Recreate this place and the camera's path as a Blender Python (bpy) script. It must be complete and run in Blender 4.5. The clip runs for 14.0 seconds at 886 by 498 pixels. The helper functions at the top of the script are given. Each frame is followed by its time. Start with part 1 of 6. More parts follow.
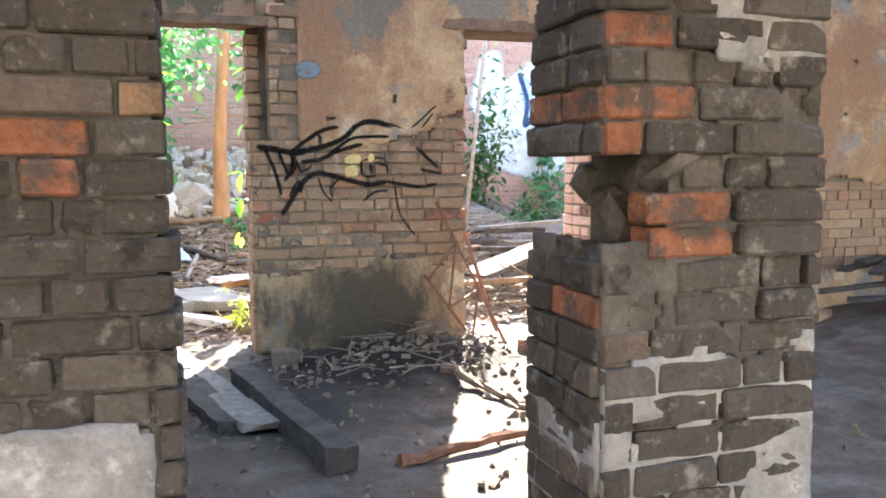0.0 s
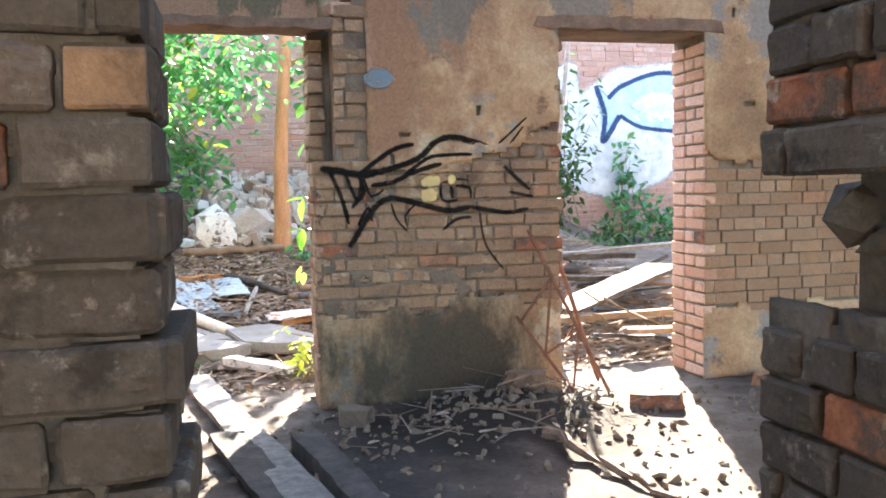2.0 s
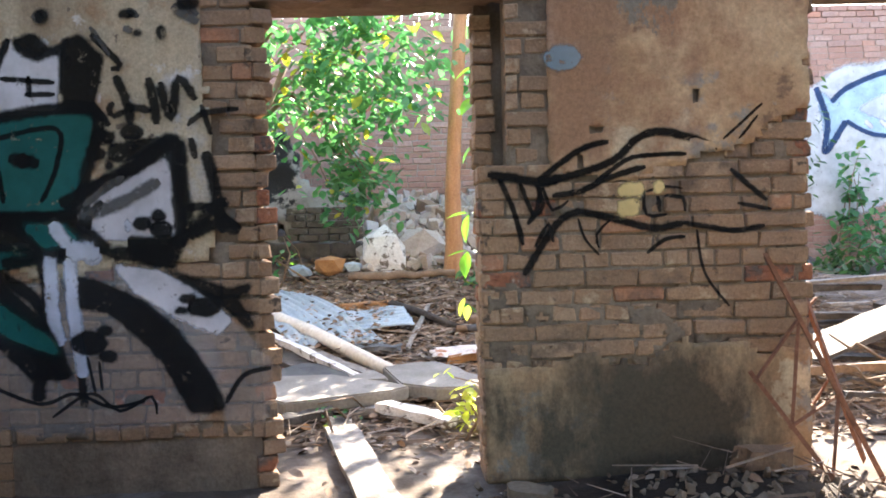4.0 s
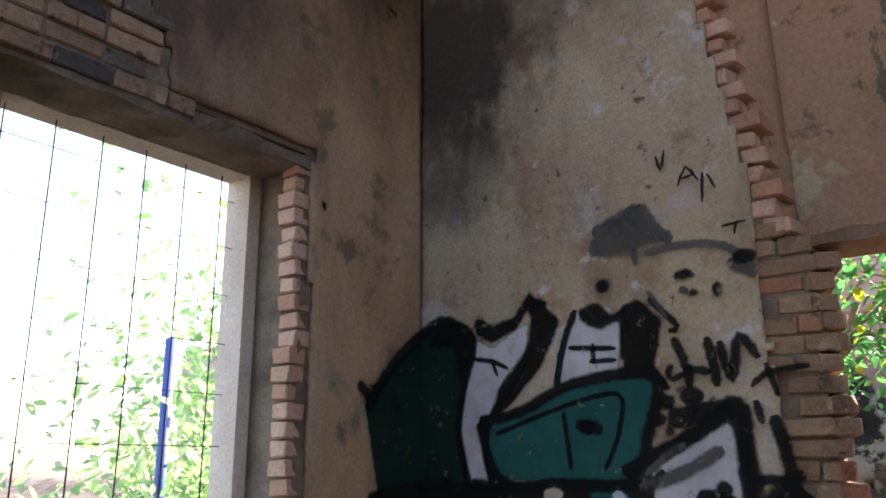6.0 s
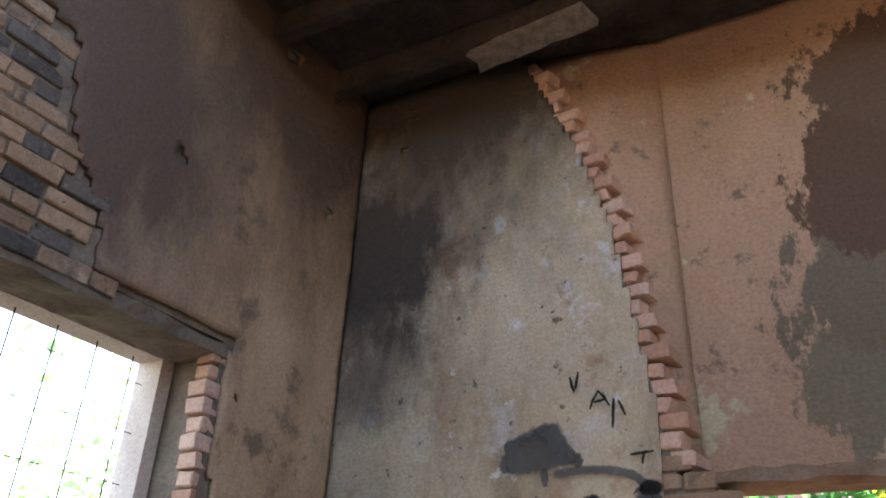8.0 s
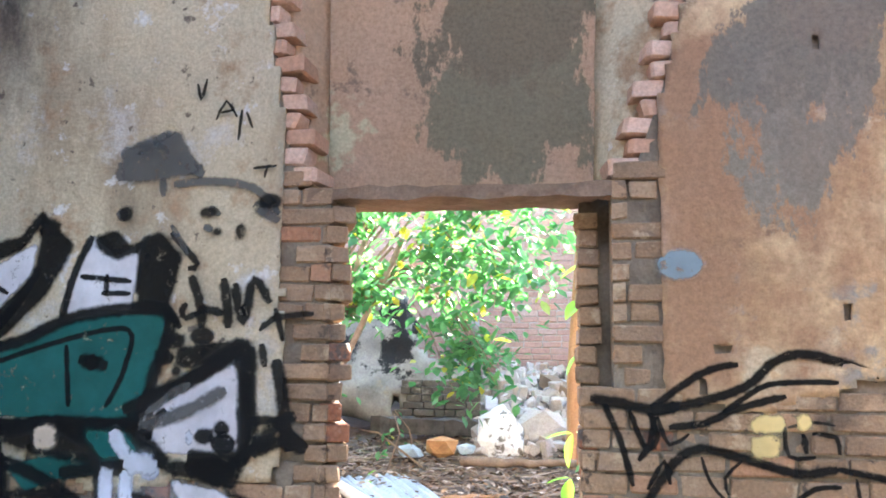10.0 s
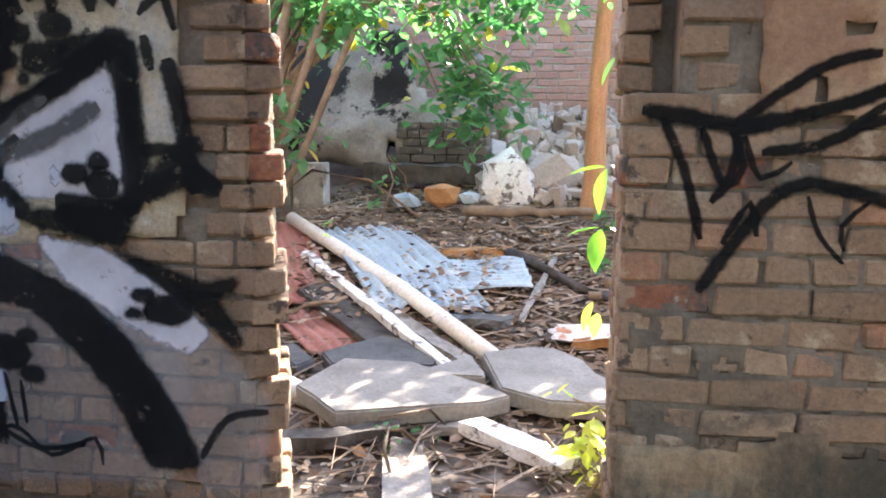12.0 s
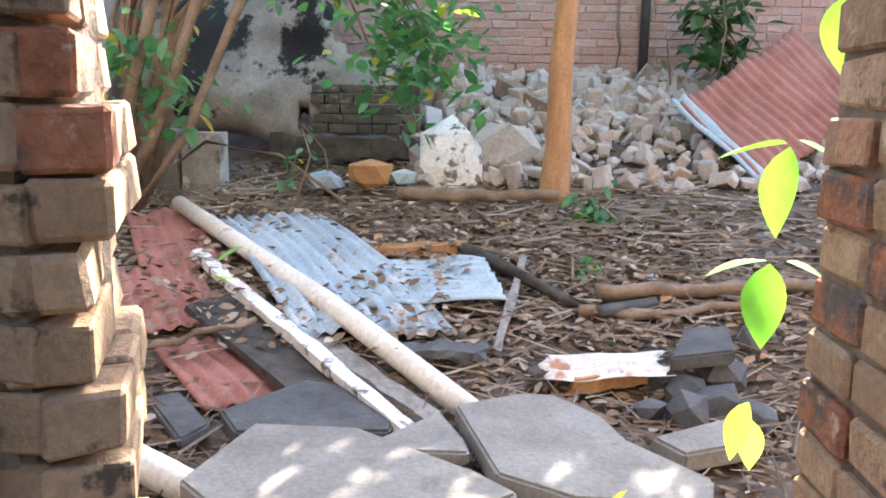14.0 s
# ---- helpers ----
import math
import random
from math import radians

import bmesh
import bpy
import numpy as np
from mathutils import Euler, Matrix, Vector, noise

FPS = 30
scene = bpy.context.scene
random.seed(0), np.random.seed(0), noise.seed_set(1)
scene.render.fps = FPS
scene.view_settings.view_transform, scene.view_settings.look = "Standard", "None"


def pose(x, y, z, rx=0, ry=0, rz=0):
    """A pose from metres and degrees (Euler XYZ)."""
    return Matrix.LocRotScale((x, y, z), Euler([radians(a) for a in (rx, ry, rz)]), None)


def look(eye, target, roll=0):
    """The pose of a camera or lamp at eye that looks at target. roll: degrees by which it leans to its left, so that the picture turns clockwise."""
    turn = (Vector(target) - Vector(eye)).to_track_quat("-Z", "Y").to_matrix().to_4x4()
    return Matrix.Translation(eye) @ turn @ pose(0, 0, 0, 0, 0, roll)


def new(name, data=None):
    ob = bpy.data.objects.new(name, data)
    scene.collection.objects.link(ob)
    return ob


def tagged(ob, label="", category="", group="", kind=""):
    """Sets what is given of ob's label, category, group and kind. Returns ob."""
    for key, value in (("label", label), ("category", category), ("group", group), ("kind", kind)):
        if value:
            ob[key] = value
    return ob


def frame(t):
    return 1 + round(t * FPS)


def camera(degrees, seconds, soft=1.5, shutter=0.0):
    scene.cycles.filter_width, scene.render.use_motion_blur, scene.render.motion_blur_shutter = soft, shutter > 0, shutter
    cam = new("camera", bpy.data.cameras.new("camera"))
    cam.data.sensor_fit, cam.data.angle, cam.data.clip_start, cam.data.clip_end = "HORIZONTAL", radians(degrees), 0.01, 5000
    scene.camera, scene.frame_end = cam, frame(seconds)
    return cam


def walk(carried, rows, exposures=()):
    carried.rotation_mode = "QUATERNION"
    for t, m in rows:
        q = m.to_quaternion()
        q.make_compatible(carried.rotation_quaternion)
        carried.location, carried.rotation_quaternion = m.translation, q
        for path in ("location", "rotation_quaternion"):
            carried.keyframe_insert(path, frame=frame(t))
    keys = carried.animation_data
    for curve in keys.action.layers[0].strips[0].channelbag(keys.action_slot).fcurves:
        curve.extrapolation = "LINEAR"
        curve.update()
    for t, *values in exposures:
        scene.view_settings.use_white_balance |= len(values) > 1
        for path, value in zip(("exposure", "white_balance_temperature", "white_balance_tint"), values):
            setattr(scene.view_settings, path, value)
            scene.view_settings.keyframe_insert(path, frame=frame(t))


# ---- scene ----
cam = camera(56.8, 14.0, soft=1.8)
PATH = [
    (0, (0.476, -0.141, 1.227), (1.084, 1.754, 1.027), -0.3),
    (0.5, (0.582, 0.074, 1.222), (1.034, 2.015, 1.049), -0.4),
    (1, (0.636, 0.267, 1.245), (0.955, 2.236, 1.106), -0.9),
    (1.5, (0.553, 0.544, 1.225), (0.961, 2.497, 1.096), -1.4),
    (2, (0.542, 0.688, 1.244), (1.01, 2.626, 1.094), -1.2),
    (2.2, (0.58, 0.759, 1.22), (1.024, 2.703, 1.069), -1.0),
    (3.2, (0.74, 1.28, 1.2), (0.83, 3.26, 1.1), -1.4),
    (4.3, (0.688, 1.823, 1.185), (0.666, 3.822, 1.131), -1.6),
    (4.5, (0.764, 1.886, 1.189), (0.535, 3.873, 1.194), -0.9),
    (5, (0.751, 1.948, 1.245), (0.185, 3.858, 1.425), -0.9),
    (5.5, (0.712, 1.982, 1.284), (-0.212, 3.715, 1.662), -1.8),
    (6, (0.63, 1.961, 1.311), (-0.522, 3.514, 1.822), -0.2),
    (6.5, (0.552, 1.927, 1.334), (-0.611, 3.409, 2.003), 1.7),
    (7, (0.579, 1.909, 1.357), (-0.531, 3.333, 2.217), 3.1),
    (7.2, (0.593, 1.909, 1.361), (-0.493, 3.314, 2.281), 3.6),
    (9.3, (0.834, 1.966, 1.48), (0.378, 3.767, 2.221), 1.0),
    (9.5, (0.853, 1.999, 1.482), (0.449, 3.857, 2.104), 0.3),
    (10, (0.879, 2.143, 1.47), (0.581, 4.1, 1.754), 0.7),
    (10.5, (0.908, 2.399, 1.429), (0.669, 4.385, 1.445), 1.1),
    (11, (0.925, 2.58, 1.401), (0.665, 4.557, 1.257), 0.7),
    (11.5, (0.869, 2.921, 1.356), (0.577, 4.887, 1.135), 0.7),
    (12, (0.809, 3.214, 1.332), (0.492, 5.164, 1.024), 0.2),
    (12.5, (0.784, 3.548, 1.314), (0.451, 5.49, 0.971), -0.2),
    (13, (0.705, 3.793, 1.303), (0.363, 5.728, 0.932), 0.4),
    (13.5, (0.538, 4.157, 1.269), (0.286, 6.102, 0.88), 0.9),
    (14, (0.421, 4.458, 1.263), (0.341, 6.422, 0.89), 1.0),
]
EXPOSURES = [(0, 3.85, 6850, 12), (0.6, 3.8, 6850, 12), (1.2, 3.67, 6900, 13), (2.2, 3.67, 6900, 13), (4.5, 3.2, 7100, 17), (5.0, 3.62, 7100, 19), (5.5, 3.6, 7300, 21), (6.0, 2.77, 7400, 20), (7.2, 2.87, 7500, 22), (9.3, 4.4, 6600, 14), (9.5, 4.4, 6600, 14), (10.0, 4.22, 6800, 15), (11.0, 3.72, 6900, 17), (12.5, 3.4, 7000, 17), (13.2, 3.62, 7000, 17), (14, 3.32, 6900, 15)]
walk(cam, [(t, look(eye, target, roll)) for t, eye, target, roll in PATH], EXPOSURES)

# ---- light ----
SUN_AZ, SUN_EL = radians(21), radians(31)      # from +y towards +x, and above the horizon
world = bpy.data.worlds.new("sky")
scene.world = world
world.use_nodes = True
sky = world.node_tree.nodes.new("ShaderNodeTexSky")
sky.sky_type, sky.sun_disc = "NISHITA", False
sky.sun_elevation, sky.sun_rotation = SUN_EL, SUN_AZ
background = world.node_tree.nodes["Background"]
background.inputs[1].default_value = 0.15
world.node_tree.links.new(sky.outputs[0], background.inputs[0])
sun = new("sun", bpy.data.lights.new("sun", "SUN"))
sun.data.energy, sun.data.angle, sun.data.color = 4.5, radians(0.5), (1.0, 0.93, 0.82)
sun_way = Vector((math.sin(SUN_AZ) * math.cos(SUN_EL), math.cos(SUN_AZ) * math.cos(SUN_EL), math.sin(SUN_EL)))
sun.matrix_world = look(sun_way * 30, (0, 0, 0))


# ---- materials ----
def mat_base(name):
    m = bpy.data.materials.new(name)
    m.use_nodes = True
    nt = m.node_tree
    return m, nt, nt.nodes["Principled BSDF"]


def ramp(nt, fac, stops):
    r = nt.nodes.new("ShaderNodeValToRGB")
    while len(r.color_ramp.elements) < len(stops):
        r.color_ramp.elements.new(0.5)
    for e, (p, c) in zip(r.color_ramp.elements, stops):
        e.position, e.color = p, (*c, 1)
    nt.links.new(fac, r.inputs[0])
    return r.outputs[0]


def noise_tex(nt, scale, detail=6, rough=0.6, stretch=None, seed=0.0):
    g = nt.nodes.new("ShaderNodeNewGeometry")
    vec = g.outputs["Position"]
    mp = nt.nodes.new("ShaderNodeMapping")
    mp.inputs["Location"].default_value = (seed, seed * 1.7, seed * 0.6)
    if stretch:
        mp.inputs["Scale"].default_value = stretch
    nt.links.new(vec, mp.inputs["Vector"])
    n = nt.nodes.new("ShaderNodeTexNoise")
    n.inputs["Scale"].default_value, n.inputs["Detail"].default_value, n.inputs["Roughness"].default_value = scale, detail, rough
    nt.links.new(mp.outputs[0], n.inputs["Vector"])
    return n.outputs["Fac"]


def mix(nt, fac, a, b, blend="MIX"):
    n = nt.nodes.new("ShaderNodeMix")
    n.data_type, n.blend_type = "RGBA", blend
    if isinstance(fac, (int, float)):
        n.inputs[0].default_value = fac
    else:
        nt.links.new(fac, n.inputs[0])
    for k, v in ((6, a), (7, b)):
        if isinstance(v, tuple):
            n.inputs[k].default_value = (*v, 1)
        else:
            nt.links.new(v, n.inputs[k])
    return n.outputs[2]


def span(nt, value, lo, hi, a=0.0, b=1.0):
    n = nt.nodes.new("ShaderNodeMapRange")
    for k, v in zip((1, 2, 3, 4), (lo, hi, a, b)):
        n.inputs[k].default_value = v
    nt.links.new(value, n.inputs[0])
    return n.outputs[0]


def calc(nt, op, a, b):
    n = nt.nodes.new("ShaderNodeMath")
    n.operation = op
    for k, v in enumerate((a, b)):
        if isinstance(v, (int, float)):
            n.inputs[k].default_value = v
        else:
            nt.links.new(v, n.inputs[k])
    return n.outputs[0]


def surf(name, stops, scale=3.0, fine=45.0, rough=0.88, bump=0.35, metal=0.0, stretch=None, patches=(), pick=None, pick_stops=(), blots=(), detail=7):
    """A weathered surface: colours by noise, finer grain on top, patches of other colours, blots round places, piece-by-piece change."""
    m, nt, b = mat_base(name)
    fac = noise_tex(nt, scale, detail, 0.62, stretch)
    col = ramp(nt, fac, stops)
    if pick:
        if pick == "object":
            r = nt.nodes.new("ShaderNodeObjectInfo").outputs["Random"]
        else:
            r = nt.nodes.new("ShaderNodeNewGeometry").outputs["Random Per Island"]
        pc = ramp(nt, r, pick_stops)
        col = mix(nt, 0.72, col, pc)
        col = mix(nt, span(nt, noise_tex(nt, 14, 6, 0.7, None, 3.3), 0.42, 0.66), col, mix(nt, 0.5, col, stops[0][1]))
    for k, (pcol, pscale, lo, hi) in enumerate(patches):
        col = mix(nt, span(nt, noise_tex(nt, pscale, 8, 0.66, None, 7.1 + 5 * k), lo, hi), col, pcol)
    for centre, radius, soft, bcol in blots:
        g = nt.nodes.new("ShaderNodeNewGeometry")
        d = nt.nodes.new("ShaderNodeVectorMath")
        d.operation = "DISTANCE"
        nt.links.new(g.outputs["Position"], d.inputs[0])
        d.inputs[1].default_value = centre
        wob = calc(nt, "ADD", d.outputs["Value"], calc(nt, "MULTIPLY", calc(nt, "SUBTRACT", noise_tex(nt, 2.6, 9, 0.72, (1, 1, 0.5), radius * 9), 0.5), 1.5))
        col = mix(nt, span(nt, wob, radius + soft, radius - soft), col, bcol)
    grain = noise_tex(nt, fine, 5, 0.7)
    col = mix(nt, 0.55, col, ramp(nt, grain, [(0.25, (0.45, 0.45, 0.45)), (0.75, (1.35, 1.35, 1.35))]), "MULTIPLY")
    nt.links.new(col, b.inputs["Base Color"])
    b.inputs["Roughness"].default_value, b.inputs["Metallic"].default_value = rough, metal
    b.inputs["Specular IOR Level"].default_value = 0.25
    if bump:
        bp = nt.nodes.new("ShaderNodeBump")
        bp.inputs["Strength"].default_value, bp.inputs["Distance"].default_value = bump, 0.012
        nt.links.new(calc(nt, "ADD", calc(nt, "MULTIPLY", grain, 0.5), noise_tex(nt, fine * 0.3, 5, 0.6)), bp.inputs["Height"])
        nt.links.new(bp.outputs[0], b.inputs["Normal"])
    return m


TAN_BRICK = [(0.0, (0.22, 0.135, 0.08)), (0.35, (0.36, 0.225, 0.13)), (0.6, (0.28, 0.18, 0.115)), (0.85, (0.47, 0.32, 0.20)), (0.94, (0.40, 0.25, 0.15)), (1.0, (0.46, 0.19, 0.10))]
GREY_BRICK = [(0.0, (0.04, 0.034, 0.029)), (0.4, (0.07, 0.061, 0.052)), (0.75, (0.10, 0.088, 0.075)), (0.95, (0.15, 0.13, 0.11)), (1.0, (0.17, 0.11, 0.08))]
RED_BRICK = [(0.0, (0.33, 0.18, 0.15)), (0.4, (0.42, 0.25, 0.20)), (0.7, (0.36, 0.23, 0.20)), (0.9, (0.46, 0.33, 0.29)), (1.0, (0.46, 0.17, 0.09))]
M = {}
M["brick_tan"] = surf("tan_brick", [(0.3, (0.24, 0.165, 0.11)), (0.7, (0.48, 0.35, 0.24))], 7, 70, pick="object", pick_stops=TAN_BRICK, bump=1.0, patches=[((0.15, 0.11, 0.08), 2.2, 0.55, 0.66), ((0.46, 0.35, 0.235), 8, 0.58, 0.66), ((0.10, 0.075, 0.055), 12, 0.60, 0.67)])
M["brick_tan_far"] = surf("tan_brick_joined", [(0.3, (0.30, 0.19, 0.12)), (0.7, (0.46, 0.31, 0.20))], 9, 70, pick="island", pick_stops=TAN_BRICK, bump=0.5)
M["brick_pink"] = surf("plastered_brick_edge", [(0.3, (0.50, 0.30, 0.20)), (0.7, (0.70, 0.48, 0.36))], 9, 60, pick="object", pick_stops=[(0, (0.45, 0.24, 0.15)), (0.5, (0.62, 0.42, 0.31)), (1, (0.68, 0.48, 0.38))], bump=0.5)
M["brick_grey"] = surf("grey_brick", [(0.3, (0.09, 0.08, 0.07)), (0.7, (0.20, 0.18, 0.155))], 11, 80, pick="object", pick_stops=GREY_BRICK, bump=0.6, patches=[((0.26, 0.245, 0.22), 9, 0.58, 0.68), ((0.045, 0.04, 0.035), 7, 0.56, 0.66), ((0.20, 0.18, 0.155), 30, 0.60, 0.68)])
M["brick_red"] = surf("orange_brick", [(0.3, (0.24, 0.09, 0.05)), (0.7, (0.40, 0.175, 0.10))], 16, 70, bump=1.0, patches=[((0.12, 0.095, 0.08), 9, 0.47, 0.58), ((0.45, 0.36, 0.28), 14, 0.60, 0.68)])
M["brick_yard"] = surf("yard_brick", [(0.3, (0.33, 0.20, 0.16)), (0.7, (0.46, 0.32, 0.27))], 6, 40, pick="object", pick_stops=RED_BRICK, bump=0.4)
M["brick_yard_far"] = surf("yard_brick_joined", [(0.3, (0.33, 0.20, 0.16)), (0.7, (0.46, 0.32, 0.27))], 6, 40, pick="island", pick_stops=RED_BRICK, bump=0.4)
M["mortar"] = surf("mortar", [(0.3, (0.12, 0.095, 0.07)), (0.7, (0.27, 0.22, 0.165))], 5, 60, bump=0.9)
M["mortar_grey"] = surf("grey_mortar", [(0.3, (0.065, 0.058, 0.05)), (0.7, (0.19, 0.172, 0.15))], 6, 60, bump=0.9)
M["mortar_yard"] = surf("yard_mortar", [(0.3, (0.30, 0.25, 0.22)), (0.7, (0.42, 0.37, 0.33))], 5, 40, bump=0.5)
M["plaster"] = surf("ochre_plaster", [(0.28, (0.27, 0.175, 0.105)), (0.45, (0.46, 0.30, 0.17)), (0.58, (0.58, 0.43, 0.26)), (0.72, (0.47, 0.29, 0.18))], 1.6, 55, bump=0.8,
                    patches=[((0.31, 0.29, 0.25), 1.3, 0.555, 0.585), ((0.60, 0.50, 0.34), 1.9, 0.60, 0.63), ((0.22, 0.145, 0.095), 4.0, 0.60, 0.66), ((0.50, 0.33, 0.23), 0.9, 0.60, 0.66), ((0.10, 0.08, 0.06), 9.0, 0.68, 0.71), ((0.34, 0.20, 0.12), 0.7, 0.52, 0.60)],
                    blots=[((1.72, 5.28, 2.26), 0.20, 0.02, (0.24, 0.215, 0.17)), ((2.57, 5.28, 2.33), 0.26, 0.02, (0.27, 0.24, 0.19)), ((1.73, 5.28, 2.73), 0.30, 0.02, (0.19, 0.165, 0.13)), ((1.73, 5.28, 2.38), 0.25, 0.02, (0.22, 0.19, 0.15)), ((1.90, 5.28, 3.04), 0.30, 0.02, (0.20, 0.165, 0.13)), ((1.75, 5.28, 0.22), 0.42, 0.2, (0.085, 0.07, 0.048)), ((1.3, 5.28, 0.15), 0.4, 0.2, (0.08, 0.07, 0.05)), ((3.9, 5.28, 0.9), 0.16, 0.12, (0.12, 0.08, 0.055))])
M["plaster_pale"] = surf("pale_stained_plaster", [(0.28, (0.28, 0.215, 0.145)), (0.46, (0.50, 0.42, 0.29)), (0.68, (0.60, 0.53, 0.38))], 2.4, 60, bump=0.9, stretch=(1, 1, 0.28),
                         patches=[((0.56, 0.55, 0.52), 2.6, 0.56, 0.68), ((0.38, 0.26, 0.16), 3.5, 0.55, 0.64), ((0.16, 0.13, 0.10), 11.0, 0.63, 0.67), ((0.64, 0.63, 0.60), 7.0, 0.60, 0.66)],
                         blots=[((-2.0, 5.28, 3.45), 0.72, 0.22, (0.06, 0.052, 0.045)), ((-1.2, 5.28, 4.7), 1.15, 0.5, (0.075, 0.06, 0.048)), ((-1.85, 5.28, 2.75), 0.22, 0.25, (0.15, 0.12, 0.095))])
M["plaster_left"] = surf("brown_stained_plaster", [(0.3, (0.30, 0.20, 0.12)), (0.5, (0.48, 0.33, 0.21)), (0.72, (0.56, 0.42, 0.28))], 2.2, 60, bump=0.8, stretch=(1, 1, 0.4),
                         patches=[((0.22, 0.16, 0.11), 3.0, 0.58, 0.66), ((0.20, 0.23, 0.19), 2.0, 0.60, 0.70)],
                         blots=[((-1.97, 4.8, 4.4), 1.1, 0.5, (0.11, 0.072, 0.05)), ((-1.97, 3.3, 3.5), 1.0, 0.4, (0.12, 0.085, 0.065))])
M["plaster_niche"] = surf("niche_plaster", [(0.3, (0.34, 0.215, 0.135)), (0.55, (0.45, 0.29, 0.19)), (0.75, (0.40, 0.26, 0.165))], 1.4, 55, bump=0.8, stretch=(1, 1, 0.6),
                          patches=[((0.50, 0.44, 0.28), 2.2, 0.60, 0.64), ((0.20, 0.14, 0.10), 5.0, 0.60, 0.66)],
                          blots=[((0.74, 5.5, 2.6), 0.36, 0.02, (0.19, 0.16, 0.105)), ((0.70, 5.5, 3.0), 0.34, 0.02, (0.17, 0.135, 0.09)), ((0.72, 5.5, 3.5), 0.36, 0.02, (0.12, 0.075, 0.05)), ((0.8, 5.5, 4.1), 0.38, 0.02, (0.13, 0.085, 0.06))])
M["plaster_grey"] = surf("grey_render", [(0.3, (0.22, 0.21, 0.20)), (0.6, (0.42, 0.41, 0.39)), (0.75, (0.55, 0.54, 0.52))], 4, 50, bump=0.8, patches=[((0.65, 0.64, 0.62), 6, 0.58, 0.66), ((0.16, 0.14, 0.12), 3, 0.58, 0.66)])
M["plaster_burnt"] = surf("burnt_grey_render", [(0.3, (0.17, 0.16, 0.145)), (0.6, (0.29, 0.27, 0.24)), (0.75, (0.38, 0.355, 0.32))], 3, 50, bump=0.9, patches=[((0.025, 0.025, 0.025), 1.6, 0.535, 0.57), ((0.27, 0.22, 0.16), 2.5, 0.58, 0.66)])
M["frame_white"] = surf("cream_concrete", [(0.3, (0.55, 0.46, 0.38)), (0.7, (0.70, 0.62, 0.53))], 4, 60, bump=0.3)
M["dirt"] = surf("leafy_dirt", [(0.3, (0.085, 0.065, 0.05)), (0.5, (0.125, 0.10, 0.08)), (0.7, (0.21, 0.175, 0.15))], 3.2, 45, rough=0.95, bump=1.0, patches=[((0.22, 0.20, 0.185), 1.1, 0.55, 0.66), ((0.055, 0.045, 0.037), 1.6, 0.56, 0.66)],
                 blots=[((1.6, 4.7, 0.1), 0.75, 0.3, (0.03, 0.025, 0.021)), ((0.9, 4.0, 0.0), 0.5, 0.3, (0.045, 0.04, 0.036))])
M["concrete"] = surf("grey_concrete", [(0.3, (0.19, 0.18, 0.165)), (0.6, (0.27, 0.26, 0.24)), (0.8, (0.32, 0.305, 0.28))], 4, 60, bump=0.5, patches=[((0.19, 0.18, 0.165), 6, 0.60, 0.70)])
M["slate"] = surf("dark_slate", [(0.3, (0.055, 0.058, 0.063)), (0.7, (0.12, 0.125, 0.13))], 6, 60, rough=0.7, bump=0.6)
M["wood_grey"] = surf("weathered_wood", [(0.3, (0.16, 0.145, 0.13)), (0.6, (0.29, 0.27, 0.245)), (0.8, (0.36, 0.34, 0.31))], 6, 90, bump=0.7, stretch=(3, 3, 3))
M["wood_dark"] = surf("charred_wood", [(0.3, (0.035, 0.032, 0.030)), (0.7, (0.11, 0.10, 0.092))], 9, 70, bump=0.9, rough=0.8)
M["wood_orange"] = surf("split_orange_wood", [(0.3, (0.30, 0.15, 0.07)), (0.7, (0.50, 0.28, 0.13))], 9, 80, bump=0.6)
M["wood_lintel"] = surf("brown_timber", [(0.3, (0.16, 0.105, 0.07)), (0.7, (0.30, 0.21, 0.15))], 8, 80, bump=0.7)
M["bark"] = surf("tan_bark", [(0.3, (0.33, 0.17, 0.085)), (0.6, (0.50, 0.28, 0.15)), (0.8, (0.58, 0.36, 0.21))], 8, 60, bump=0.7, stretch=(1.5, 1.5, 0.3))
M["branch"] = surf("grey_branch", [(0.3, (0.15, 0.11, 0.08)), (0.7, (0.30, 0.22, 0.16))], 10, 60, bump=0.6)
M["tin_blue"] = surf("pale_blue_tin", [(0.3, (0.27, 0.36, 0.43)), (0.7, (0.42, 0.52, 0.58))], 4, 50, rough=0.5, bump=0.15, patches=[((0.34, 0.25, 0.20), 7, 0.62, 0.70), ((0.50, 0.55, 0.58), 3, 0.58, 0.64)])
M["tin_red"] = surf("rust_red_tin", [(0.3, (0.26, 0.10, 0.08)), (0.7, (0.40, 0.19, 0.16))], 4, 50, rough=0.65, bump=0.2, patches=[((0.20, 0.12, 0.09), 6, 0.60, 0.68)])
M["tin_white"] = surf("rusting_white_tin", [(0.3, (0.55, 0.52, 0.50)), (0.7, (0.72, 0.72, 0.70))], 4, 50, rough=0.55, bump=0.2, patches=[((0.40, 0.20, 0.12), 5, 0.55, 0.62)])
M["pipe"] = surf("cream_pipe", [(0.3, (0.60, 0.57, 0.50)), (0.7, (0.72, 0.70, 0.64))], 5, 50, rough=0.6, bump=0.1, patches=[((0.38, 0.34, 0.28), 7, 0.60, 0.68)])
M["white_chip"] = surf("flaking_white_paint", [(0.3, (0.58, 0.57, 0.55)), (0.7, (0.75, 0.75, 0.73))], 6, 60, bump=0.5, patches=[((0.15, 0.13, 0.11), 8, 0.54, 0.60)])
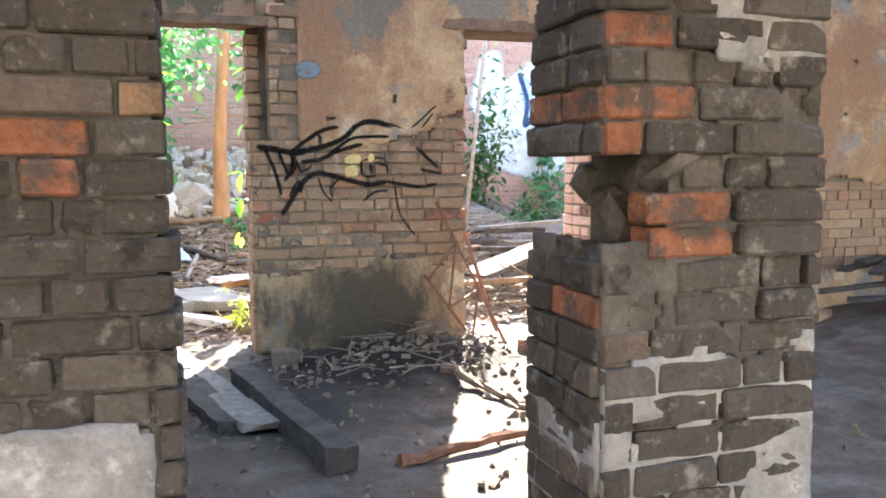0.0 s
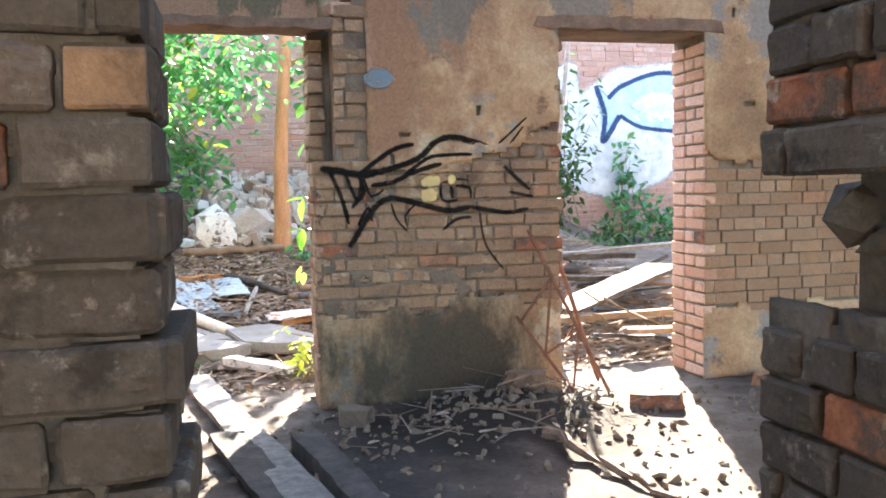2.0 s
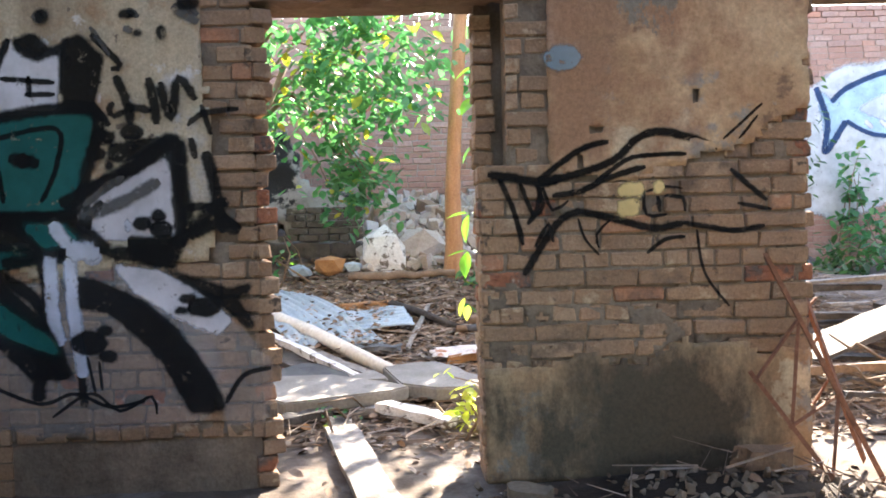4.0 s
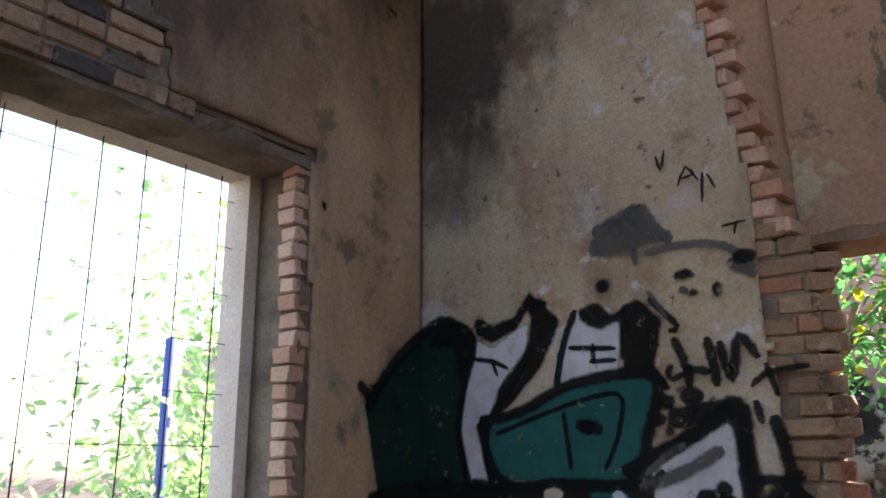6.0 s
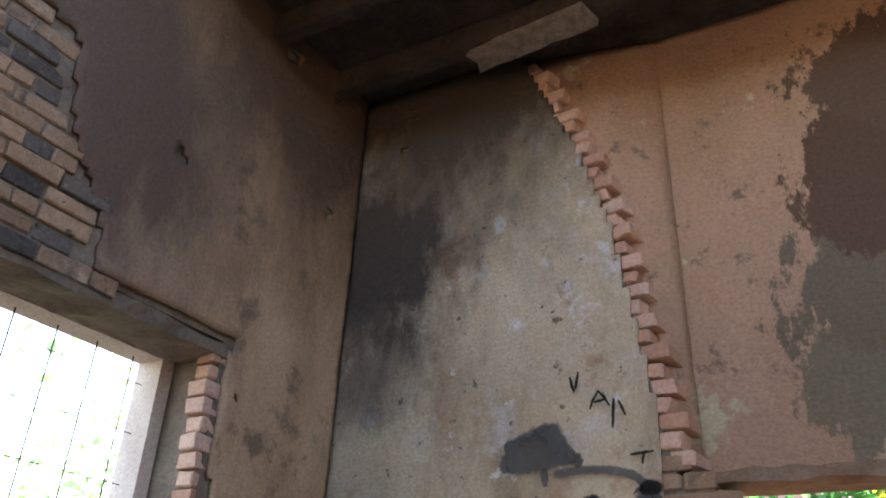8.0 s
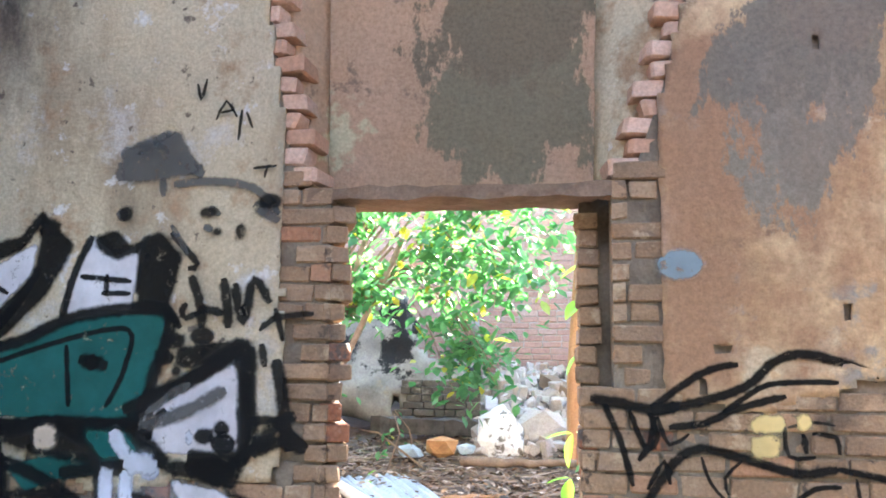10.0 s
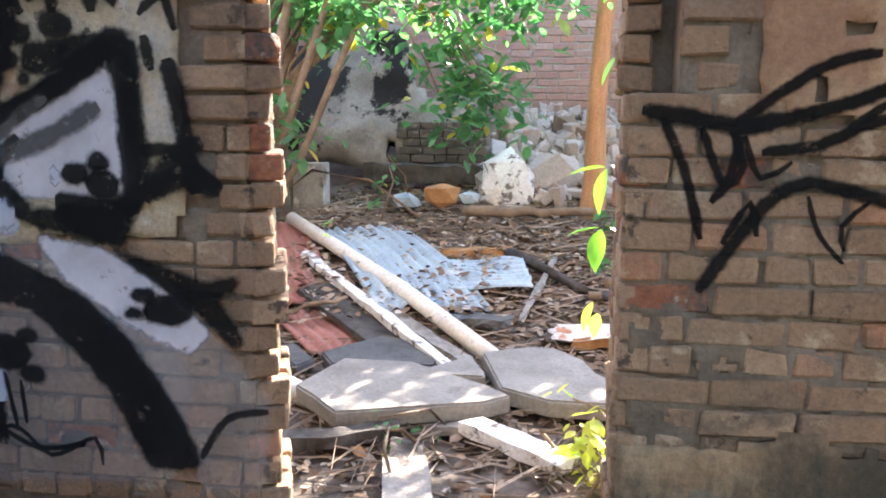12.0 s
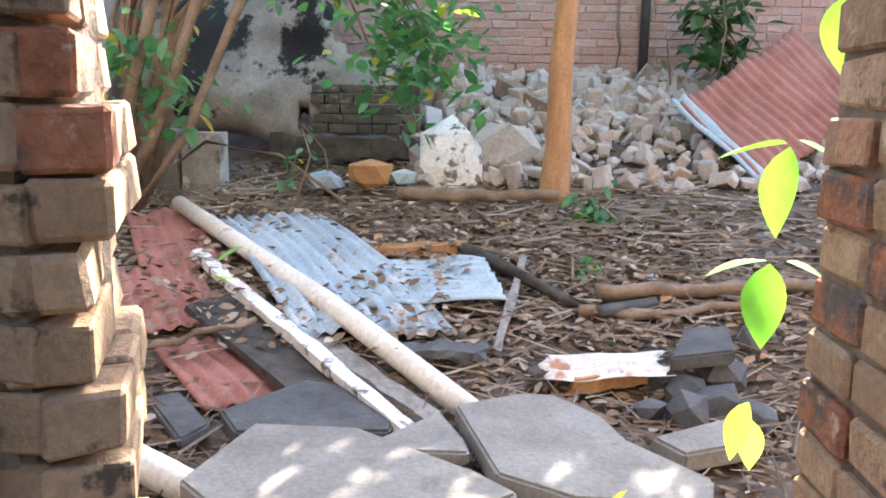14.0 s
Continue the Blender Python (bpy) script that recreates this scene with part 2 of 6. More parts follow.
M["rust"] = surf("rusty_steel", [(0.3, (0.15, 0.07, 0.045)), (0.7, (0.30, 0.15, 0.09))], 14, 80, rough=0.8, bump=0.4)
M["black_steel"] = surf("dark_steel", [(0.3, (0.03, 0.028, 0.027)), (0.7, (0.07, 0.06, 0.055))], 12, 60, rough=0.6, bump=0.2)
M["blue_post"] = surf("blue_paint", [(0.3, (0.05, 0.09, 0.28)), (0.7, (0.08, 0.14, 0.38))], 8, 50, rough=0.5, bump=0.1)
M["stone"] = surf("rubble_stone", [(0.3, (0.34, 0.29, 0.26)), (0.7, (0.50, 0.45, 0.41))], 9, 50, pick="object", pick_stops=[(0, (0.32, 0.27, 0.24)), (0.4, (0.42, 0.38, 0.345)), (0.7, (0.52, 0.48, 0.445)), (0.85, (0.44, 0.30, 0.22)), (1, (0.46, 0.48, 0.50))], bump=0.5)
M["stone_far"] = surf("rubble_stone_joined", [(0.3, (0.34, 0.29, 0.26)), (0.7, (0.50, 0.45, 0.41))], 9, 50, pick="island", pick_stops=[(0, (0.32, 0.27, 0.24)), (0.4, (0.42, 0.38, 0.345)), (0.7, (0.52, 0.48, 0.445)), (0.85, (0.44, 0.30, 0.22)), (1, (0.46, 0.48, 0.50))], bump=0.5)
M["litter"] = surf("dry_leaves", [(0.3, (0.13, 0.085, 0.055)), (0.7, (0.28, 0.20, 0.14))], 9, 60, pick="island", pick_stops=[(0, (0.10, 0.065, 0.045)), (0.35, (0.20, 0.135, 0.09)), (0.6, (0.32, 0.225, 0.155)), (0.8, (0.50, 0.42, 0.34)), (0.93, (0.60, 0.54, 0.47)), (1, (0.50, 0.26, 0.10))], bump=0.0)
M["twig"] = surf("dry_twigs", [(0.3, (0.16, 0.12, 0.09)), (0.7, (0.36, 0.29, 0.23))], 9, 60, pick="island", pick_stops=[(0, (0.10, 0.075, 0.055)), (0.6, (0.26, 0.20, 0.15)), (1, (0.48, 0.42, 0.36))], bump=0.0)
M["ceiling"] = surf("sooty_boards", [(0.3, (0.035, 0.03, 0.027)), (0.7, (0.085, 0.07, 0.06))], 5, 40, bump=0.6)


def leaf_mat(name, stops):
    m, nt, b = mat_base(name)
    r = nt.nodes.new("ShaderNodeNewGeometry").outputs["Random Per Island"]
    col = ramp(nt, r, stops)
    col = mix(nt, 0.5, col, ramp(nt, noise_tex(nt, 20, 4), [(0.3, (0.6, 0.6, 0.6)), (0.7, (1.3, 1.3, 1.3))]), "MULTIPLY")
    nt.links.new(col, b.inputs["Base Color"])
    b.inputs["Roughness"].default_value = 0.5
    tr = nt.nodes.new("ShaderNodeBsdfTranslucent")
    nt.links.new(mix(nt, 1.0, col, (1.1, 1.6, 1.0), "MULTIPLY"), tr.inputs[0])
    ms = nt.nodes.new("ShaderNodeMixShader")
    ms.inputs[0].default_value = 0.45
    nt.links.new(b.outputs[0], ms.inputs[1])
    nt.links.new(tr.outputs[0], ms.inputs[2])
    nt.links.new(ms.outputs[0], nt.nodes["Material Output"].inputs[0])
    return m


M["leaf"] = leaf_mat("green_leaves", [(0, (0.05, 0.15, 0.07)), (0.5, (0.085, 0.23, 0.11)), (0.9, (0.13, 0.29, 0.12)), (0.95, (0.42, 0.38, 0.05)), (1, (0.45, 0.30, 0.04))])
# window glare is put into these leaf colours as extra paleness
M["leaf_pale"] = leaf_mat("glare_washed_leaves", [(0, (0.26, 0.36, 0.20)), (0.6, (0.38, 0.46, 0.28)), (1, (0.55, 0.56, 0.40))])
M["leaf_dark"] = leaf_mat("dark_leaves", [(0, (0.03, 0.07, 0.025)), (0.6, (0.06, 0.12, 0.045)), (1, (0.12, 0.19, 0.07))])
M["leaf_lime"] = leaf_mat("lime_leaves", [(0, (0.13, 0.30, 0.035)), (1, (0.18, 0.36, 0.05))])
M["leaf_yellow"] = leaf_mat("yellow_leaves", [(0, (0.45, 0.42, 0.06)), (0.6, (0.60, 0.54, 0.10)), (1, (0.40, 0.46, 0.10))])


def paint_mat(name, col, cover=0.93):
    """Spray paint: soft at its edges, thinner in the brick joints."""
    m, nt, b = mat_base(name)
    c = mix(nt, span(nt, noise_tex(nt, 6, 6), 0.35, 0.7), tuple(v * 0.75 for v in col), tuple(min(1, v * 1.15) for v in col))
    nt.links.new(c, b.inputs["Base Color"])
    b.inputs["Roughness"].default_value, b.inputs["Specular IOR Level"].default_value = 0.9, 0.06
    at = nt.nodes.new("ShaderNodeAttribute")
    at.attribute_name = "soft"
    a = span(nt, calc(nt, "ADD", at.outputs["Fac"], calc(nt, "MULTIPLY", calc(nt, "SUBTRACT", noise_tex(nt, 30, 6, 0.7), 0.5), 1.1)), 0.12, 0.6, 0.0, cover)
    flake = span(nt, noise_tex(nt, 16, 8, 0.72, None, 2.0), 0.60, 0.68, 1.0, 0.25)
    a = calc(nt, "MULTIPLY", a, flake)
    tr = nt.nodes.new("ShaderNodeBsdfTransparent")
    ms = nt.nodes.new("ShaderNodeMixShader")
    nt.links.new(a, ms.inputs[0])
    nt.links.new(tr.outputs[0], ms.inputs[1])
    nt.links.new(b.outputs[0], ms.inputs[2])
    nt.links.new(ms.outputs[0], nt.nodes["Material Output"].inputs[0])
    return m


PAINT = {"black": (0.012, 0.012, 0.012), "green": (0.007, 0.032, 0.027), "teal": (0.012, 0.11, 0.10), "white": (0.62, 0.62, 0.65), "pale": (0.55, 0.60, 0.68),
         "buff": (0.62, 0.52, 0.40), "grey": (0.10, 0.10, 0.095), "yellow": (0.66, 0.52, 0.24), "blue": (0.24, 0.33, 0.38), "wash": (0.50, 0.50, 0.50), "navy": (0.03, 0.06, 0.14), "sky": (0.40, 0.58, 0.75), "haze": (0.62, 0.68, 0.72)}
PM = {k: paint_mat("spray_" + k, v, 0.24 if k == "wash" else 0.8 if k in ("grey", "haze", "blue") else 0.94) for k, v in PAINT.items()}


# ---- mesh helpers ----
def mesh_ob(name, verts, faces, mat, parent=None, label="", smooth=False):
    me = bpy.data.meshes.new(name)
    me.from_pydata([tuple(v) for v in verts], [], [tuple(f) for f in faces])
    me.materials.append(mat)
    if smooth:
        me.polygons.foreach_set("use_smooth", [True] * len(me.polygons))
    ob = new(name, me)
    if parent:
        ob.parent = parent
    if label:
        ob["label"] = label
    return ob


def part(name, bm, mat, parent=None, label="", smooth=False):
    me = bpy.data.meshes.new(name)
    bm.to_mesh(me)
    bm.free()
    me.materials.append(mat)
    if smooth:
        me.polygons.foreach_set("use_smooth", [True] * len(me.polygons))
    ob = new(name, me)
    if parent:
        ob.parent = parent
    if label:
        ob["label"] = label
    return ob


def nz(x, y, z=0.0):
    return noise.noise(Vector((x, y, z)))


def prism(outline, lo, hi, axis="y"):
    """A closed solid from an outline of (a, b) pairs, pushed from lo to hi along axis."""
    bm = bmesh.new()
    put = {"y": lambda a, b, c: (a, c, b), "x": lambda a, b, c: (c, a, b), "z": lambda a, b, c: (a, b, c)}[axis]
    v = [bm.verts.new(put(a, b, lo)) for a, b in outline]
    f = bm.faces.new(v)
    ext = bmesh.ops.extrude_face_region(bm, geom=[f])
    d = put(0, 0, hi - lo)
    bmesh.ops.translate(bm, verts=[g for g in ext["geom"] if isinstance(g, bmesh.types.BMVert)], vec=d)
    bmesh.ops.triangulate(bm, faces=[f for f in bm.faces if len(f.verts) > 4])
    bmesh.ops.recalc_face_normals(bm, faces=bm.faces)
    return bm


def box_into(bm, x0, x1, y0, y1, z0, z1):
    r = bmesh.ops.create_cube(bm, size=1.0)
    bmesh.ops.transform(bm, matrix=Matrix.LocRotScale(((x0 + x1) / 2, (y0 + y1) / 2, (z0 + z1) / 2), None, (x1 - x0, y1 - y0, z1 - z0)), verts=r["verts"])
    return bm


def block_mesh(name, lx, ly, lz, mat, bevel=0.006, jit=0.003, seed=0):
    """A worn brick, centred, with rounded edges."""
    rng = random.Random(seed)
    bm = bmesh.new()
    box_into(bm, -lx / 2, lx / 2, -ly / 2, ly / 2, -lz / 2, lz / 2)
    for v in bm.verts:
        v.co += Vector([rng.uniform(-jit, jit) for _ in range(3)])
    bmesh.ops.bevel(bm, geom=list(bm.edges), offset=bevel, segments=1, affect="EDGES")
    me = bpy.data.meshes.new(name)
    bm.to_mesh(me)
    bm.free()
    me.materials.append(mat)
    return me


BRICKS = {}


def worn_mesh(name, lx, ly, lz, mat, seed):
    """An eroded brick: rounded arrises, pitted and chipped faces."""
    rng = random.Random(seed)
    bm = bmesh.new()
    box_into(bm, -lx / 2, lx / 2, -ly / 2, ly / 2, -lz / 2, lz / 2)
    bmesh.ops.bevel(bm, geom=list(bm.edges), offset=0.006, segments=1, affect="EDGES")
    bmesh.ops.subdivide_edges(bm, edges=[e for e in bm.edges if e.calc_length() > 0.03], cuts=3, use_grid_fill=True)
    chip = Vector((rng.choice((-1, 1)) * lx / 2, -ly / 2, rng.choice((-1, 1)) * lz / 2))
    for v in bm.verts:
        p = v.co * 26 + Vector((seed * 3.7, 0, 0))
        k = nz(p.x, p.y, p.z) + 0.6 * nz(p.x * 2.3, p.y * 2.3, p.z * 2.3)
        v.co += v.co.normalized() * 0.0045 * k
        d = (v.co - chip).length
        if d < 0.035 and seed % 2:
            v.co.y += (0.035 - d) * 0.6
    me = bpy.data.meshes.new(name)
    bm.to_mesh(me)
    bm.free()
    me.materials.append(mat)
    return me


def brick_data(kind, mat):
    """Six worn shapes each of stretchers and headers in a material."""
    key = (kind, mat.name)
    if key not in BRICKS:
        lx = {"stretcher": 0.222, "header": 0.104, "three": 0.165}[kind]
        if mat.name in ("grey_brick", "orange_brick"):
            BRICKS[key] = [worn_mesh("brick", lx, 0.09, 0.070, mat, s + len(BRICKS) * 7) for s in range(7)]
            return BRICKS[key]
        BRICKS[key] = [block_mesh("brick", lx, 0.09, 0.066, mat, 0.004 + 0.002 * (s % 3), 0.006, s + len(BRICKS) * 7) for s in range(6)]
    return BRICKS[key]


COURSE = 0.078


def lay(parent, mat, origin, u, n, length, z0, z1, keep, seed=1, proud=0.004, odd=None, joined=None, bond="english", lean=None):
    """Courses of bricks on a face: origin at its low left, u along it, n out of it. joined: a list that takes corner boxes in place of objects."""
    rng = random.Random(seed)
    u, n, origin = Vector(u), Vector(n), Vector(origin)
    k0, k1 = int(z0 / COURSE), int(z1 / COURSE)
    made = 0
    for k in range(k0, k1 + 1):
        kind = "header" if (bond == "english" and k % 3 == 0) else "stretcher"
        a = -rng.uniform(0.0, 0.2) if kind == "stretcher" else -rng.uniform(0, 0.1)
        while a < length:
            this = kind
            if rng.random() < 0.12:
                this = "three" if kind == "stretcher" else "stretcher"
            full = w = {"stretcher": 0.222, "header": 0.104, "three": 0.165}[this]
            lo, hi = max(a, 0.0), min(a + w, length)
            if length - hi < 0.05:
                hi = length
            w, c, z = hi - lo, (lo + hi) / 2, (k + 0.5) * COURSE
            a = hi + 0.011
            if w < 0.03 or not keep(c, z):
                continue
            out = proud + rng.uniform(-0.006, 0.010)
            pos = origin + u * c + Vector((0, 0, z - origin.z)) + n * (out - 0.045)
            if lean:
                pos.x += lean(c, z)
            turn = rng.gauss(0, 0.008)
            m = Matrix((u, -n, Vector((0, 0, 1)))).transposed().to_4x4()
            m = Matrix.Translation(pos) @ m @ Matrix.Rotation(turn, 4, "Z") @ Matrix.Rotation(rng.gauss(0, 0.012), 4, "Y")
            fit_m = Matrix.Diagonal((w / full, 1, 1, 1))
            use = odd(c, z, rng) if odd else mat
            if joined is not None:
                joined.append((m, w))
            else:
                ob = new("brick", rng.choice(brick_data(this, use)))
                ob.parent = parent
                ob.matrix_basis = m @ fit_m
            made += 1
    return made


def joined_bricks(parent, mat, items):
    verts, faces = [], []
    for m, w in items:
        b = len(verts)
        h = [(sx * w / 2, sy * 0.045, sz * 0.034) for sx in (-1, 1) for sy in (-1, 1) for sz in (-1, 1)]
        verts += [m @ Vector(p) for p in h]
        faces += [(b + i, b + j, b + k, b + l) for i, j, k, l in ((0, 1, 3, 2), (4, 6, 7, 5), (0, 4, 5, 1), (2, 3, 7, 6), (0, 2, 6, 4), (1, 5, 7, 3))]
    ob = mesh_ob("brickwork", verts, faces, mat, parent, "far courses of the same bricks")
    ob["kind"] = "stuff"
    return ob


def plaster(parent, mat, origin, u, n, length, z0, z1, inside, cell=0.03, thick=0.016, rough=0.006, seed=0.0, label=""):
    """A skin of plaster on a face, ragged where it has come off."""
    origin, u, n = Vector(origin), Vector(u), Vector(n)
    nu, nv = int(length / cell), int((z1 - z0) / cell)
    index, verts, faces = {}, [], []

    def vert(i, j):
        if (i, j) not in index:
            a, z = i * cell, z0 + j * cell
            jog = 0.35 * cell
            aa, zz = a + jog * nz(a * 31, z * 31, seed), z + jog * nz(a * 31, z * 31, seed + 9)
            h = thick + rough * (nz(a * 2.2, z * 2.2, seed) + 0.5 * nz(a * 9, z * 9, seed))
            index[(i, j)] = len(verts)
            verts.append(origin + u * aa + Vector((0, 0, zz - origin.z)) + n * h)
        return index[(i, j)]

    for i in range(nu):
        for j in range(nv):
            if inside((i + 0.5) * cell, z0 + (j + 0.5) * cell):
                faces.append((vert(i, j), vert(i + 1, j), vert(i + 1, j + 1), vert(i, j + 1)))
    ob = mesh_ob("plaster", verts, faces, mat, parent, label, smooth=True)
    s = ob.modifiers.new("depth", "SOLIDIFY")
    s.thickness, s.offset = 0.02, -1
    return ob


def beam(name, p0, p1, w, h, mat, parent=None, segs=8, jit=0.006, seed=0, twist=0.0, taper=0.0):
    """A sawn or broken length of timber between two points."""
    rng = random.Random(seed)
    p0, p1 = Vector(p0), Vector(p1)
    d = p1 - p0
    x = d.normalized()
    side = x.cross(Vector((0, 0, 1))).normalized()
    up = side.cross(x)
    bm = bmesh.new()
    rings = []
    for k in range(segs + 1):
        f = k / segs
        s = 1 - taper * f
        c, q = math.cos(twist * f + seed * 0.0), math.sin(twist * f)
        sd, u2 = side * c + up * q, up * c - side * q
        ring = []
        for a, b in ((-1, -1), (0, -1), (1, -1), (1, 1), (0, 1), (-1, 1)):
            e = rng.uniform(-0.03, 0.03) if k in (0, segs) else 0
            ring.append(bm.verts.new(p0 + d * f + x * e + sd * (a * w / 2 * s + rng.uniform(-jit, jit)) + u2 * (b * h / 2 * s + rng.uniform(-jit, jit))))
        rings.append(ring)
    for r, t in zip(rings, rings[1:]):
        for i in range(6):
            bm.faces.new((r[i], r[(i + 1) % 6], t[(i + 1) % 6], t[i]))
    bm.faces.new(rings[0][::-1])
    bm.faces.new(rings[-1])
    bmesh.ops.bevel(bm, geom=[e for e in bm.edges if e.calc_face_angle(0) > 0.9], offset=min(w, h) * 0.07, segments=1, affect="EDGES")
    bmesh.ops.recalc_face_normals(bm, faces=bm.faces)
    return part(name, bm, mat, parent)


def tube_into(bm, points, radii, sides=10, seed=0, wob=0.0):
    rng = random.Random(seed)
    rings = []
    pts = [Vector(p) for p in points]
    for k, p in enumerate(pts):
        d = (pts[min(k + 1, len(pts) - 1)] - pts[max(k - 1, 0)]).normalized()
        s = d.orthogonal().normalized()
        t = d.cross(s)
        rings.append([bm.verts.new(p + (s * math.cos(2 * math.pi * i / sides) + t * math.sin(2 * math.pi * i / sides)) * radii[k] * (1 + rng.uniform(-wob, wob))) for i in range(sides)])
    for r, t in zip(rings, rings[1:]):
        best = min(range(sides), key=lambda o: (r[0].co - t[o].co).length)
        for i in range(sides):
            bm.faces.new((r[i], r[(i + 1) % sides], t[(i + 1 + best) % sides], t[(i + best) % sides]))
    bm.faces.new(rings[0][::-1])
    bm.faces.new(rings[-1])
    bmesh.ops.recalc_face_normals(bm, faces=bm.faces)
    return bm


def rod(name, points, r, mat, parent=None, sides=8, r1=None, wob=0.0, seed=0, smooth=True):
    n = len(points)
    return part(name, tube_into(bmesh.new(), points, [r + ((r1 if r1 is not None else r) - r) * k / (n - 1) for k in range(n)], sides, seed, wob), mat, parent, smooth=smooth)


def bent(p0, p1, k=7, amp=0.06, seed=0):
    rng = random.Random(seed)
    p0, p1 = Vector(p0), Vector(p1)
    return [p0.lerp(p1, i / k) + Vector([rng.uniform(-amp, amp) * (0 < i < k) for _ in range(3)]) for i in range(k + 1)]


def corrugated(name, corner, along, across, mat, pitch=0.076, amp=0.011, bend=0.0, ragged=0.04, seed=0, parent=None):
    """A corrugated sheet: ridges run along; bend lifts its middle."""
    rng = random.Random(seed)
    corner, along, across = Vector(corner), Vector(along), Vector(across)
    up = along.cross(across).normalized()
    if up.z < 0:
        up = -up
    nu, nv = 14, max(8, int(across.length / pitch * 6))
    verts, faces = [], []
    for i in range(nu + 1):
        for j in range(nv + 1):
            f, g = i / nu, j / nv
            e = ragged * nz(g * 5, seed, 3) if i in (0, nu) else 0
            h = amp * math.sin(2 * math.pi * g * across.length / pitch) + bend * math.sin(math.pi * f) + 0.03 * nz(f * 2, g * 2, seed)
            verts.append(corner + along * (f + e) + across * g + up * h)
    for i in range(nu):
        for j in range(nv):
            a = i * (nv + 1) + j
            faces.append((a, a + 1, a + nv + 2, a + nv + 1))
    ob = mesh_ob(name, verts, faces, mat, parent, smooth=True)
    s = ob.modifiers.new("gauge", "SOLIDIFY")
    s.thickness = 0.003
    return ob


def slab(name, outline, z, thick, mat, tilt=(0, 0), seed=0):
    """A broken paving slab with this outline; tilt: rise per metre along x and y."""
    bm = prism(outline, 0, thick, "z")
    bmesh.ops.bevel(bm, geom=[e for e in bm.edges if e.is_manifold and e.calc_face_angle(0) > 0.5], offset=0.01, segments=2, affect="EDGES")
    cx, cy = sum(p[0] for p in outline) / len(outline), sum(p[1] for p in outline) / len(outline)
    for v in bm.verts:
        v.co.z += z + (v.co.x - cx) * tilt[0] + (v.co.y - cy) * tilt[1] + 0.004 * nz(v.co.x * 9, v.co.y * 9, seed)
    return part(name, bm, mat)


def rock(name, size, mat, seed=0, parent=None, at=None):
    rng = random.Random(seed)
    bm = bmesh.new()
    bmesh.ops.create_icosphere(bm, subdivisions=1, radius=0.5)
    cuts = [Vector([rng.gauss(0, 1) for _ in range(3)]).normalized() for _ in range(7)]
    for v in bm.verts:
        for c in cuts:
            d = v.co.dot(c)
            if d > 0.31:
                v.co -= c * (d - 0.31)
        v.co = Vector((v.co.x * size[0], v.co.y * size[1], v.co.z * size[2])) * 1.35
    me = bpy.data.meshes.new(name)
    bm.to_mesh(me)
    bm.free()
    me.materials.append(mat)
    if at is None:
        return me
    ob = new(name, me)
    ob.parent = parent
    ob.matrix_basis = at
    return ob


LEAF = [(0, 0, 0), (0.28, 0.22, 0.05), (0.62, 0.24, 0.03), (1, 0, -0.06), (0.62, -0.24, 0.03), (0.28, -0.22, 0.05), (0.4, 0, -0.03)]
LEAF_F = [(0, 6, 1), (1, 6, 2), (2, 6, 3), (3, 6, 4), (4, 6, 5), (5, 6, 0)]


def leaves(name, items, mat, parent=None, label=""):
    """Many leaves in one mesh: items of (place, length, heading, droop, roll)."""
    verts, faces = [], []
    for p, s, yaw, droop, roll in items:
        m = Matrix.Translation(p) @ Euler((roll, droop, yaw)).to_matrix().to_4x4()
        b = len(verts)
        verts += [m @ (Vector(q) * s) for q in LEAF]
        faces += [tuple(b + i for i in f) for f in LEAF_F]
    return mesh_ob(name, verts, faces, mat, parent, label, smooth=True)


def big_leaf(place, size, yaw, droop, roll, mat, parent, label=""):
    """One large pointed leaf, folded along its midrib."""
    m = Matrix.Translation(place) @ Euler((roll, droop, yaw)).to_matrix().to_4x4()
    verts, faces = [], []
    for k in range(9):
        t = k / 8
        w = 0.27 * math.sin(math.pi * t ** 0.85) ** 0.9 if 0 < k < 8 else 0.004
        sag = -0.12 * t * t
        verts += [m @ (Vector((t, a * w, sag + 0.22 * abs(a) * w)) * size) for a in (-1, -0.5, 0, 0.5, 1)]
        if k:
            b = 5 * k
            faces += [(b - 5 + i, b - 4 + i, b + 1 + i, b + i) for i in range(4)]
    return mesh_ob("leaf", verts, faces, mat, parent, label, smooth=True)


def structure(ob, label="", category=""):
    return tagged(ob, label, category, "", "structure")


# ---- ground ----
def gz(x, y):
    """The height of the floor and of the yard."""
    base = float(np.interp(y, [5.2, 6.2, 7.5, 8.0, 9.1, 10.0, 10.6, 11.5, 12.4, 20], [0, 0.0, 0.09, 0.22, 0.38, 0.56, 0.68, 1.0, 1.30, 1.3]))
    if y > 9.6:
        heap = float(np.interp(x, [-1.8, -0.4, 0.3, 3.4, 4.6, 6], [-0.25, 0.0, 0.1, 0.1, -0.25, -0.9]))
        base += heap * float(np.interp(y, [9.6, 11.5], [0, 1]))
    elif y < 5.3:
        base += 0.13 * math.exp(-((x - 1.9) / 0.55) ** 2 - ((y - 4.85) / 0.35) ** 2)
        base += 0.22 * math.exp(-((x - 6.2) / 0.9) ** 2 - ((y - 4.6) / 0.7) ** 2)
    if x < -2.3 and y < 7:
        base = min(base, 0.0) - 0.1
    return base + 0.02 * nz(x * 2.1, y * 2.1) + 0.012 * nz(x * 7, y * 7)


